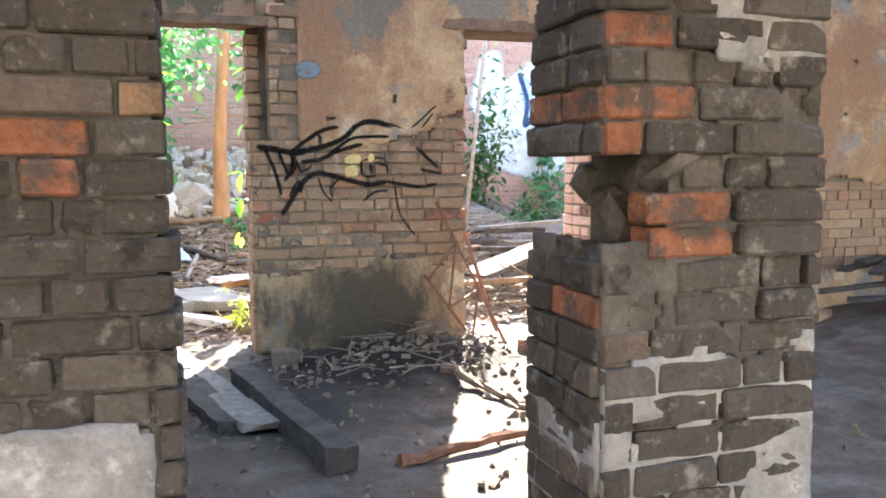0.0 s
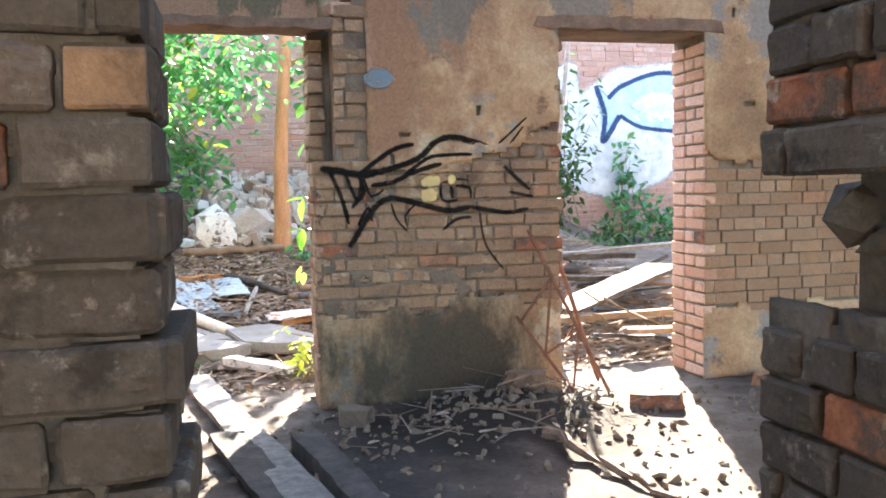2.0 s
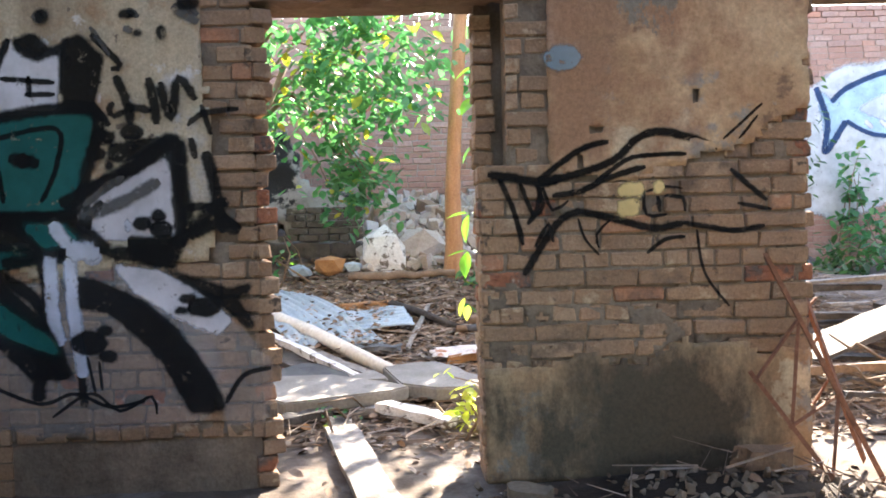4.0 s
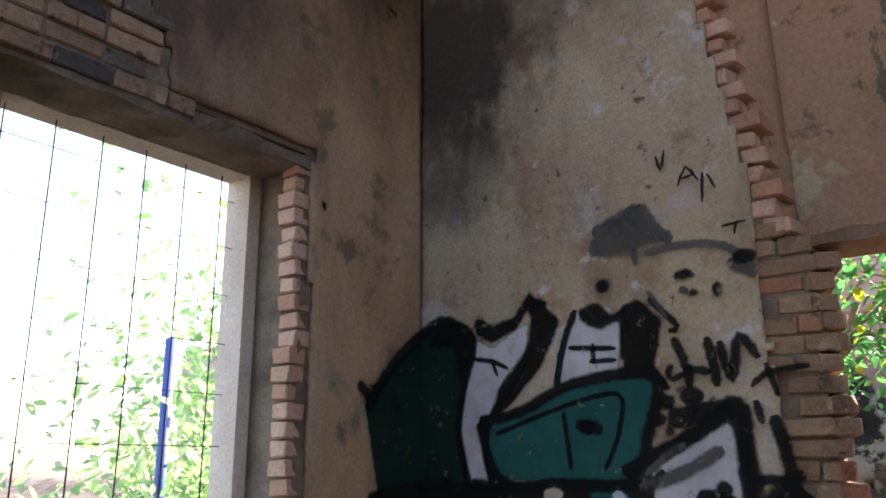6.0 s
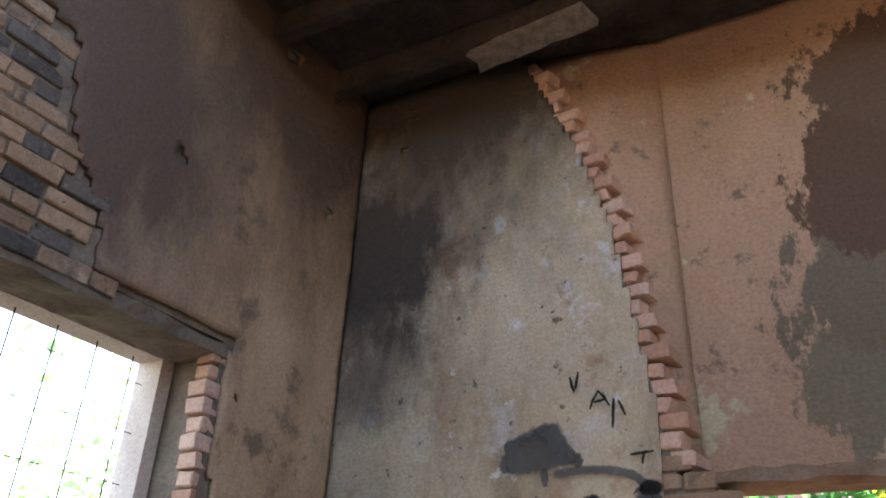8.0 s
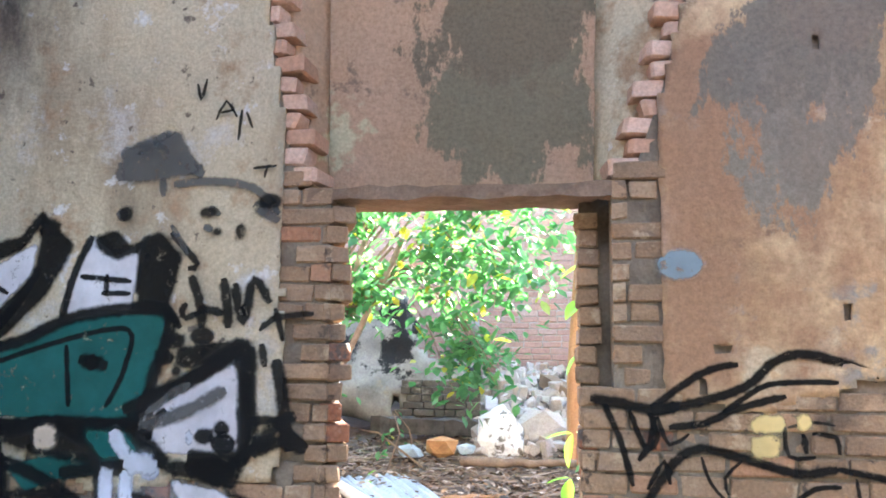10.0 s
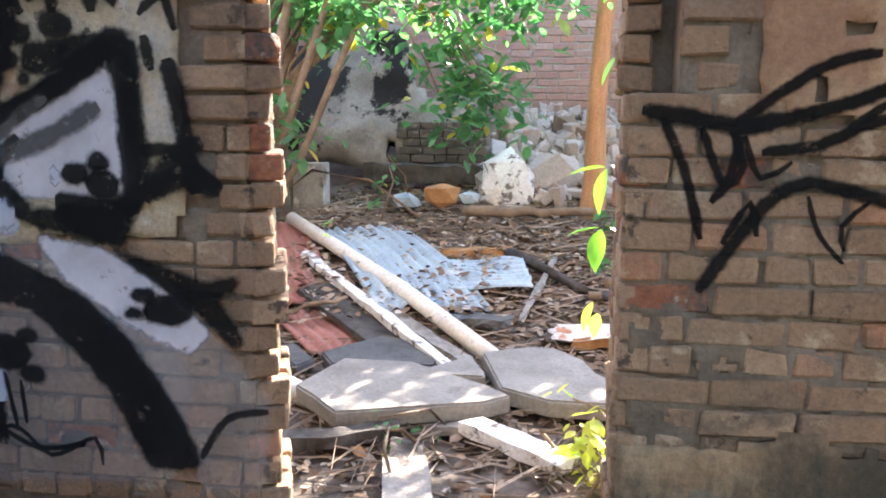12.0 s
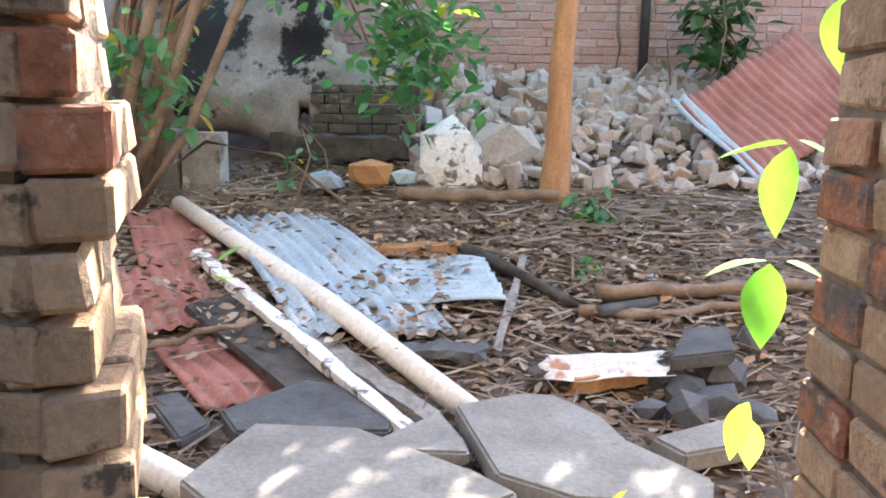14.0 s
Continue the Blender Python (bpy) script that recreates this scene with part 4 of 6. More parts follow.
stroke(0.030, "black", [(-0.83, 0.67), (-0.81, 0.4)])
fill("wash", [(-0.66, 1.0), (-0.47, 0.98), (-0.29, 0.88), (-0.12, 0.72), (0.0, 0.58), (-0.02, 0.32), (-0.2, 0.31), (-0.24, 0.48), (-0.31, 0.61), (-0.44, 0.76), (-0.59, 0.89)])
fill("white", [(-0.66, 1.01), (-0.47, 0.98), (-0.33, 0.91), (-0.16, 0.76), (-0.22, 0.70), (-0.40, 0.78), (-0.57, 0.89)])
fill("black", [(-0.88, 0.96), (-0.77, 0.96), (-0.65, 0.91), (-0.53, 0.85), (-0.41, 0.74), (-0.31, 0.6), (-0.24, 0.48), (-0.2, 0.37), (-0.35, 0.36), (-0.41, 0.47), (-0.48, 0.6), (-0.58, 0.71), (-0.69, 0.81), (-0.81, 0.83), (-0.87, 0.86)])
fill("black", [(-0.75, 1.08), (-0.36, 1.11), (-0.4, 0.99), (-0.53, 1.02), (-0.66, 1.04)])
fill("black", [(-0.44, 0.99), (-0.29, 0.94), (-0.17, 0.9), (-0.07, 0.92), (-0.08, 0.88), (-0.14, 0.86), (-0.06, 0.74), (-0.09, 0.72), (-0.19, 0.82), (-0.29, 0.88), (-0.39, 0.95)])
fill("black", [(-0.44, 1.57), (-0.36, 1.57), (-0.35, 1.11), (-0.39, 1.11), (-0.40, 1.41)])
fill("black", [(-0.66, 1.53), (-0.43, 1.56), (-0.43, 1.5), (-0.57, 1.46), (-0.66, 1.46)])
stroke(0.05, "black", [(-0.88, 1.28), (-0.74, 1.34), (-0.57, 1.42), (-0.42, 1.51)])
stroke(0.045, "grey", [(-0.80, 1.22), (-0.62, 1.28), (-0.45, 1.37)])
stroke(0.03, "grey", [(-0.78, 1.27), (-0.66, 1.36), (-0.60, 1.39)])
fill("black", [(-2.38, 1.19), (-1.85, 1.24), (-1.41, 1.2), (-1.37, 0.95), (-1.46, 0.75), (-1.74, 0.62), (-1.92, 0.49), (-2.22, 0.73), (-2.15, 0.87), (-2.34, 1.0)])
fill("teal", [(-1.78, 1.15), (-1.52, 1.16), (-1.42, 1.0), (-1.49, 0.84), (-1.68, 0.78), (-1.76, 0.9)])
stroke(0.10, "green", [(-1.80, 1.12), (-1.80, 0.88), (-1.66, 0.76)])
fill("black", [(-1.89, 1.91), (-1.81, 2.01), (-1.63, 1.95), (-1.65, 1.82), (-1.69, 1.64), (-1.73, 1.88)])
fill("black", [(-1.28, 1.24), (-0.84, 1.25), (-0.66, 1.09), (-0.9, 1.05), (-1.22, 1.1), (-1.41, 1.15)])
fill("teal", [(-1.05, 1.20), (-0.88, 1.20), (-0.80, 1.12), (-0.95, 1.09)])
fill("black", [(-1.41, 0.95), (-1.16, 0.97), (-0.95, 0.76), (-0.85, 0.53), (-1.03, 0.52), (-1.22, 0.73)])
fill("teal", [(-1.26, 0.88), (-1.14, 0.85), (-0.95, 0.71), (-0.9, 0.62), (-1.08, 0.69), (-1.24, 0.78)])
fill("buff", [(-1.25, 1.21), (-1.17, 1.21), (-1.17, 1.13), (-1.25, 1.13)])
stroke(0.045, "pale", [(-0.85, 1.05), (-0.84, 0.81), (-0.81, 0.53)])
stroke(0.07, "pale", [(-0.86, 1.08), (-0.72, 1.07)])
stroke(0.05, "pale", [(-0.92, 1.2), (-0.85, 1.1)])
stroke(0.05, "buff", [(-1.38, 0.90), (-1.36, 0.72), (-1.37, 0.56)])
fill("grey", [(-0.96, 2.35), (-0.79, 2.38), (-0.71, 2.43), (-0.61, 2.25), (-0.74, 2.23), (-0.87, 2.21), (-0.94, 2.22)])
stroke(0.03, "black", [(-2.30, 1.66), (-2.40, 1.60)])
stroke(0.045, "black", [(-2.46, 1.68), (-2.36, 1.60)])
stroke(0.04, "black", [(-2.30, 0.84), (-2.22, 0.76)])
stroke(0.014, "black", [(-1.2, 0.5), (-1.0, 0.42), (-0.85, 0.46), (-0.7, 0.40), (-0.55, 0.42)])
stroke(0.012, "black", [(-0.95, 0.36), (-0.78, 0.46), (-0.66, 0.38), (-0.52, 0.44), (-0.5, 0.36)])
stroke(0.018, "black", [(-0.20, 0.40), (-0.12, 0.52), (0.0, 0.55)])
stroke(0.012, "black", [(-0.79, 0.62), (-0.76, 0.46)])
stroke(0.012, "black", [(-0.74, 0.60), (-0.73, 0.47)])


def dab(x, z, rx, rz):
    """A round dab of black paint."""
    fill("black", [(x + rx * math.cos(k * 0.524), z + rz * math.sin(k * 0.524)) for k in range(12)], 0.010)


for spot in ((-0.68, 1.56, 0.05, 0.032), (-0.56, 1.58, 0.05, 0.036), (-0.71, 1.49, 0.037, 0.028), (-0.66, 1.44, 0.018, 0.02), (-0.53, 1.19, 0.04, 0.03), (-0.46, 1.22, 0.032, 0.026), (-0.45, 1.16, 0.05, 0.04),
             (-0.78, 0.68, 0.08, 0.052), (-0.71, 0.73, 0.036, 0.022), (-0.70, 0.62, 0.04, 0.026), (-0.28, 0.82, 0.074, 0.042), (-0.35, 0.86, 0.038, 0.02), (-0.38, 0.81, 0.028, 0.018),
             (-0.30, 2.12, 0.05, 0.03), (-0.56, 2.08, 0.04, 0.02), (-0.52, 2.0, 0.025, 0.014), (-0.42, 2.0, 0.02, 0.03), (-0.92, 2.08, 0.03, 0.03)):
    dab(*spot)
for width, way in ((0.05, [(-0.33, 1.12), (-0.24, 1.23), (-0.16, 1.28)]), (0.045, [(-0.25, 1.49), (-0.22, 1.37), (-0.2, 1.24), (-0.18, 1.14)]), (0.03, [(-0.34, 1.25), (-0.24, 1.25), (-0.11, 1.15)]), (0.05, [(-0.31, 1.14), (-0.21, 1.18), (-0.11, 1.15)]),
                   (0.03, [(-0.73, 1.71), (-0.65, 1.61)]), (0.024, [(-0.63, 1.71), (-0.65, 1.68), (-0.63, 1.65), (-0.57, 1.68)]), (0.036, [(-0.62, 1.82), (-0.58, 1.73), (-0.56, 1.61)]), (0.03, [(-0.58, 1.69), (-0.47, 1.67)]),
                   (0.036, [(-0.48, 1.81), (-0.46, 1.71), (-0.45, 1.61)]), (0.036, [(-0.43, 1.79), (-0.39, 1.64), (-0.35, 1.80), (-0.28, 1.71)]), (0.022, [(-0.32, 1.6), (-0.26, 1.65), (-0.1, 1.67)]), (0.022, [(-0.26, 1.69), (-0.22, 1.56)]), (0.03, [(-0.31, 1.55), (-0.29, 1.46)])):
    stroke(width, "black", way)
PAINT_ROOT, LAYER = graffiti("graffiti_drawing", "black sprayed line drawing with yellow eye on brick"), 0
stroke(0.036, "black", [(0.96, 1.36), (1.09, 1.34), (1.2, 1.32), (1.28, 1.34)])
stroke(0.024, "black", [(1.18, 1.33), (1.26, 1.39), (1.35, 1.45), (1.42, 1.48), (1.49, 1.49)])
stroke(0.030, "black", [(1.18, 1.32), (1.33, 1.35), (1.44, 1.38), (1.54, 1.43), (1.61, 1.5), (1.7, 1.53), (1.81, 1.51), (1.9, 1.48), (1.96, 1.44)])
stroke(0.024, "black", [(1.24, 1.26), (1.37, 1.28), (1.45, 1.32), (1.54, 1.35), (1.65, 1.38)])
stroke(0.018, "black", [(1.43, 1.32), (1.52, 1.38), (1.59, 1.42), (1.72, 1.43), (1.83, 1.43)])
stroke(0.029, "black", [(1.11, 0.92), (1.16, 1.0), (1.22, 1.09), (1.28, 1.16), (1.35, 1.19), (1.45, 1.17), (1.56, 1.14), (1.69, 1.11), (1.81, 1.13)])
stroke(0.021, "black", [(1.81, 1.13), (1.92, 1.11), (2.04, 1.09), (2.17, 1.11)])
stroke(0.021, "black", [(1.01, 1.34), (1.06, 1.23), (1.09, 1.13), (1.11, 1.05)])
stroke(0.018, "black", [(1.1, 1.32), (1.16, 1.18), (1.2, 1.23), (1.17, 1.31)])
stroke(0.021, "black", [(1.19, 1.3), (1.17, 1.2), (1.13, 1.14)])
stroke(0.014, "black", [(1.2, 1.3), (1.24, 1.2), (1.31, 1.24)])
stroke(0.016, "black", [(1.16, 1.04), (1.22, 1.14), (1.24, 1.06)])
stroke(0.011, "black", [(1.35, 1.16), (1.38, 1.07), (1.44, 1.0)])
stroke(0.011, "black", [(1.49, 1.15), (1.43, 1.09), (1.44, 1.03)])
stroke(0.016, "black", [(1.65, 1.0), (1.73, 1.06), (1.82, 1.07)])
stroke(0.011, "black", [(1.87, 1.1), (1.89, 0.95), (1.93, 0.86), (2.01, 0.76)])
stroke(0.013, "black", [(1.64, 1.28), (1.65, 1.17), (1.74, 1.17)])
stroke(0.016, "black", [(1.73, 1.25), (1.81, 1.24), (1.82, 1.18)])
stroke(0.010, "black", [(1.65, 1.27), (1.74, 1.29), (1.81, 1.28)])
stroke(0.021, "black", [(1.7, 1.25), (1.71, 1.18)])
stroke(0.011, "black", [(1.99, 1.49), (2.16, 1.64)])
stroke(0.011, "black", [(2.06, 1.49), (2.14, 1.59)])
stroke(0.021, "black", [(2.02, 1.36), (2.12, 1.27), (2.18, 1.22)])
stroke(0.016, "black", [(2.05, 1.21), (2.2, 1.18)])
fill("yellow", [(1.53, 1.3), (1.64, 1.31), (1.64, 1.26), (1.53, 1.25)])
fill("yellow", [(1.53, 1.23), (1.62, 1.24), (1.61, 1.17), (1.53, 1.17)])
fill("yellow", [(1.69, 1.31), (1.72, 1.32), (1.73, 1.27), (1.69, 1.26)])
fill("blue", [(1.21, 1.86), (1.25, 1.9), (1.31, 1.91), (1.36, 1.89), (1.38, 1.85), (1.34, 1.81), (1.28, 1.8), (1.23, 1.82)])

# ---- timbers and litter on the floor inside ----
def floor_at(x, y, up=0.0):
    return (x, y, gz(x, y) + up)


tagged(beam("charred_beam", floor_at(0.78, 4.55, 0.05), floor_at(1.06, 3.02, 0.06), 0.13, 0.11, M["wood_dark"], seed=41, segs=14), "charred square timber lying on the floor", "beam")
tagged(beam("charred_plank", floor_at(0.42, 4.75, 0.05), floor_at(0.68, 3.72, 0.03), 0.16, 0.045, M["wood_dark"], seed=42, segs=10), "short charred plank on the floor", "plank")
tagged(beam("weathered_plank", floor_at(0.19, 6.12, 0.035), floor_at(0.80, 3.62, 0.04), 0.17, 0.04, M["wood_grey"], seed=43, segs=16), "long grey weathered plank through the doorway", "plank")
tagged(rod("rotten_pole", bent(floor_at(1.30, 3.02, 0.03), floor_at(2.02, 3.2, 0.03), 8, 0.015, 3), 0.026, M["rust"], None, 7, 0.018, 0.2, 2, False), "reddish broken stick on the floor", "stick")
tagged(rod("rotten_pole", bent(floor_at(1.92, 4.35, 0.04), floor_at(2.12, 3.45, 0.02), 8, 0.02, 5), 0.028, M["branch"], None, 7, 0.015, 0.2, 2, False), "brown broken stick in the sunlight", "stick")
tagged(beam("fallen_brick", (2.58, 4.75, 0.06), (2.83, 4.66, 0.06), 0.11, 0.076, M["brick_red"], seed=47, segs=3), "orange brick lying by the doorway", "brick")
tagged(beam("fallen_brick", (1.0, 4.95, 0.05), (1.14, 4.86, 0.05), 0.12, 0.10, M["mortar"], seed=48, segs=3), "mortar-caked brick at the foot of the wall", "brick")
tagged(beam("fallen_brick", (1.95, 4.98, 0.17), (2.16, 5.0, 0.16), 0.11, 0.076, M["brick_tan"], seed=49, segs=3), "tan brick on the dirt heap", "brick")
for k in range(9):
    x, y = 3.5 + k * 0.19 + random.uniform(-0.04, 0.04), 4.98 + 0.1 * math.sin(k * 2.1)
    tagged(beam("fallen_brick", floor_at(x, y, 0.04), (x + 0.19, y + random.uniform(-0.08, 0.08), gz(x, y) + 0.04), 0.11, 0.076, M["brick_tan"], seed=60 + k, segs=3), "tan brick fallen along the wall", "brick", "fallen bricks")
for k in range(16):
    r = random.Random(900 + k)
    x, y = r.uniform(5.5, 6.9), r.uniform(4.2, 5.0)
    rod_ob = beam("debris_board", floor_at(x - 0.3, y, 0.08 + 0.02 * k), floor_at(x + r.uniform(0.0, 0.4), y + r.uniform(-0.4, 0.4), 0.05 + 0.02 * k), 0.09, 0.03, M["wood_dark"], seed=k, segs=4)
    tagged(rod_ob, "dark broken board in a heap by the wall", "board", "heaped boards")

# the rusty lattice frame in the second doorway
lattice = tagged(new("rusty_frame"), "rusted steel lattice frame leaning in the doorway", "metal frame")


def bar(p0, p1, w=0.022):
    beam("bar", p0, p1, w, w * 0.6, M["rust"], lattice, segs=3, jit=0.001)


A0, A1, B0, B1 = Vector((2.02, 5.05, 0.50)), Vector((2.36, 4.98, 0.02)), Vector((2.14, 5.18, 0.98)), Vector((2.60, 5.1, 0.02))
bar(A0, A1, 0.03)
bar(B0, B1, 0.03)
for f, g in ((0.05, 0.28), (0.45, 0.28), (0.45, 0.62), (0.9, 0.62)):
    bar(A0.lerp(A1, f), B0.lerp(B1, g), 0.014)
bar((2.42, 5.5, 0.86), (2.62, 5.3, 0.05), 0.028)
for p, q in (((2.28, 5.62, 0.6), (2.42, 5.5, 0.86)), ((2.3, 5.5, 0.55), (2.5, 5.5, 0.75)), ((2.32, 5.5, 0.3), (2.52, 5.5, 0.58)), ((2.36, 5.5, 0.05), (2.55, 5.45, 0.4))):
    bar(p, q, 0.016)

# ---- the yard ----
def yard(x, y, up=0.0):
    return Vector((x, y, gz(x, y) + up))


YW = 12.5
bm = box_into(bmesh.new(), -14, 14, YW + 0.006, YW + 0.35, -0.5, 3.65)
wall_yard = structure(part("wall_yard", bm, M["mortar_yard"]), "pale pinkish brick boundary wall of the yard", "wall")
bm = box_into(bmesh.new(), -2.9, -2.6, YB + 0.01, YW, -0.5, 3.4)
wys = structure(part("wall_yard_side", bm, M["mortar_yard"]), "brick side wall of the yard", "wall")
bm = box_into(bmesh.new(), 13, 13.3, 5.7, YW, -0.5, 3.4)
structure(part("wall_yard_end", bm, M["mortar_yard"]), "brick end wall of the yard", "wall")

# tree
tree = tagged(new("tree"), "slender tree with smooth orange-tan bark", "tree")
trunk = part("trunk", tube_into(bmesh.new(), [(0.93, 10.0, 0.40), (0.94, 10.0, 0.6), (0.955, 10.0, 0.9), (0.95, 10.0, 1.4), (0.985, 10.0, 2.0), (1.03, 10.0, 2.6), (1.08, 10.02, 3.3), (1.12, 10.05, 4.2), (1.3, 10.1, 5.2)],
             [0.15, 0.105, 0.088, 0.078, 0.072, 0.07, 0.065, 0.055, 0.03], 14, 3, 0.04), M["bark"], tree, smooth=True)
rod("limb", [(1.08, 10.02, 3.3), (0.8, 9.9, 3.9), (0.4, 9.6, 4.6)], 0.035, M["bark"], tree, 8, 0.012)
rod("limb", [(1.03, 10.0, 2.6), (1.5, 10.2, 2.9), (2.1, 10.4, 3.0)], 0.025, M["bark"], tree, 8, 0.008)
rod("limb", [(1.12, 10.05, 4.2), (1.6, 9.8, 4.8), (2.0, 9.5, 5.3)], 0.03, M["bark"], tree, 8, 0.012)
rng = random.Random(77)
# crown above view; the lower cluster is added sunward to dapple the slabs
leaves("crown", [(Vector((rng.gauss(1.7, 0.9), rng.gauss(10.6, 0.6), rng.uniform(3.2, 5.0))), rng.uniform(0.12, 0.24), rng.uniform(0, 6.3), rng.uniform(-0.2, 0.9), rng.uniform(-0.6, 0.6)) for _ in range(500)] + [(Vector((rng.gauss(1.9, 0.5), rng.gauss(10.4, 0.3), rng.uniform(2.25, 3.0))), rng.uniform(0.12, 0.22), rng.uniform(0, 6.3), rng.uniform(-0.2, 0.9), rng.uniform(-0.6, 0.6)) for _ in range(420)], M["leaf"], tree)

# the leafy bush whose branches hang in front of the broken wall
bush = tagged(new("leafy_bush"), "leafy bush with hanging branches and some yellow leaves", "bush")
rng = random.Random(11)
tips = []
for k in range(30):
    tip = Vector((rng.uniform(-1.5, 0.85), rng.uniform(8.9, 9.9), rng.uniform(1.95, 3.1)))
    if k < 9:
        tip = Vector((rng.uniform(-0.12, 0.40), rng.uniform(9.3, 9.8), rng.uniform(1.15, 1.9)))
    elif k < 12:
        tip = Vector((rng.uniform(-1.85, -1.35), rng.uniform(9.2, 9.6), rng.uniform(1.0, 1.5)))
    tips.append(tip)
root = Vector((-2.1, 10.0, 0.5))
items = []
for k, tip in enumerate(tips):
    crown_top = Vector((tip.x * 0.5 - 0.7, 9.6, max(2.4, tip.z + 0.5)))
    pts = [root + Vector((0.05 * k % 0.3, 0, 0)), root.lerp(crown_top, 0.5) + Vector((-0.15, 0.1, 0.25)), crown_top, crown_top.lerp(tip, 0.6) + Vector((0, 0, 0.12)), tip]
    rod("branch", pts, 0.022, M["branch"], bush, 5, 0.003)
    for _ in range(150 if k >= 12 else 44):
        f = 0.3 + 0.7 * rng.random() ** 0.6 if k >= 12 else 0.66 + 0.36 * rng.random()
        c = crown_top.lerp(tip, f) + Vector((rng.gauss(0, 0.17), rng.gauss(0, 0.17), rng.gauss(0, 0.14)))
        items.append((c, rng.uniform(0.08, 0.17), rng.uniform(0, 6.3), rng.uniform(0.0, 1.0), rng.uniform(-0.6, 0.6)))
leaves("crown", items, M["leaf"], bush)
for k in range(3):
    rod("stem", [(-2.0 + 0.1 * k, 9.5, 0.4), (-1.75 + 0.2 * k, 9.4, 1.0), (-1.5 + 0.25 * k, 9.3, 1.7), (-1.3 + 0.35 * k, 9.4, 2.6)], 0.05 - 0.01 * k, M["branch"], bush, 8, 0.03, 0.1, k)

# the leaning remnant of a plastered wall, with a hollow under it
bm = bmesh.new()
N = 26
grid = []
for i in range(N + 1):
    for j in range(N + 1):
        f, g = i / N, j / N
        x = -2.5 + 2.4 * f + 0.06 * nz(g * 3, f * 3, 5)
        z = 0.80 + 0.12 * math.sin(f * 5) + 2.0 * g
        y = 11.1 + 0.35 * g + 0.45 * nz(f * 2.6, g * 2.6, 8) + 0.08 * nz(f * 9, g * 9, 3)
        grid.append(bm.verts.new((x, y, z)))
for i in range(N):
    for j in range(N):
        a = i * (N + 1) + j
        f, g = (i + 0.5) / N, (j + 0.5) / N
        if g > 0.62 + 0.5 * nz(f * 3, 2.0) or (f > 0.62 and g < 0.2 and nz(f * 7, g * 7, 1) < 0.1):
            continue
        bm.faces.new((grid[a], grid[a + N + 1], grid[a + N + 2], grid[a + 1]))
remnant = tagged(part("wall_remnant", bm, M["plaster_burnt"], smooth=True), "leaning broken slab of grey plastered wall with black stains", "wall remnant")
rm = remnant.modifiers.new("depth", "SOLIDIFY")
rm.thickness = 0.22
lay(remnant, M["brick_grey"], (-1.05, 11.02, 0.8), (1, 0, 0), (0, -1, 0), 1.0, 0.86, 1.28, lambda a, z: a > 0.12 + 0.3 * nz(z * 5, 1), seed=12, proud=0.02)
tagged(part("concrete_block", box_into(bmesh.new(), -2.05, -1.72, 10.2, 10.4, 0.45, 0.98), M["concrete"]), "plain grey concrete block standing in the corner", "block")
tagged(part("concrete_block", box_into(bmesh.new(), -1.70, -1.42, 10.25, 10.45, 0.45, 0.96), M["plaster_grey"]), "plain grey concrete block standing in the corner", "block")
tagged(beam("charred_log", (-1.15, 10.75, 0.86), (0.0, 10.7, 0.84), 0.16, 0.16, M["wood_dark"], seed=71, segs=12, jit=0.02), "charred log lying under the broken wall", "log")

# sheets, pipes, boards and slabs lying in the yard
tagged(corrugated("tin_sheet", yard(-1.23, 9.38, 0.07), yard(-0.33, 7.8, 0.07) - yard(-1.23, 9.38, 0.07), Vector((0.68, 0.1, 0.0)), M["tin_blue"], pitch=0.085, amp=0.014, bend=0.07, seed=2), "pale blue corrugated tin sheet covered in dead leaves", "tin sheet")
tagged(corrugated("tin_sheet", yard(-0.05, 8.66, 0.09), Vector((0.52, 0.02, 0.02)), yard(0.05, 8.1, 0.09) - yard(-0.05, 8.66, 0.09), M["tin_blue"], seed=4), "short pale blue corrugated tin sheet", "tin sheet")
tagged(corrugated("tin_sheet", yard(-1.48, 8.45, 0.05), yard(-1.08, 7.75, 0.05) - yard(-1.48, 8.45, 0.05), yard(-1.08, 8.66, 0.05) - yard(-1.48, 8.45, 0.05), M["tin_red"], seed=5), "rust-red corrugated tin sheet on the ground", "tin sheet")
tagged(corrugated("tin_sheet", yard(-1.80, 9.5, 0.04), yard(-1.32, 8.55, 0.04) - yard(-1.80, 9.5, 0.04), Vector((0.42, 0.05, 0.02)), M["tin_red"], amp=0.005, seed=6), "dull red tin sheet on the litter", "tin sheet")
tagged(corrugated("tin_sheet", yard(-0.95, 7.75, 0.03), yard(-0.55, 7.25, 0.03) - yard(-0.95, 7.75, 0.03), Vector((0.30, 0.14, 0.02)), M["tin_red"], seed=7), "rust-brown corrugated tin sheet", "tin sheet")
tagged(corrugated("tin_sheet", yard(0.69, 7.68, 0.09), Vector((0.47, 0.03, 0.02)), Vector((0.04, -0.22, -0.02)), M["tin_white"], seed=8, ragged=0.12), "rusting white corrugated tin scrap", "tin sheet")
tagged(corrugated("tin_sheet", (1.95, 10.9, 1.22), Vector((0.50, -0.55, -0.55)), Vector((0.78, 0.45, 0.45)), M["tin_red"], pitch=0.09, amp=0.016, seed=9), "dull red corrugated sheet leaning on the rubble", "tin sheet")
tagged(corrugated("tin_sheet", (2.45, 11.4, 1.45), Vector((0.45, -0.5, -0.6)), Vector((0.62, 0.4, 0.40)), M["tin_red"], pitch=0.09, amp=0.016, seed=10), "dull red corrugated sheet leaning on the rubble", "tin sheet")
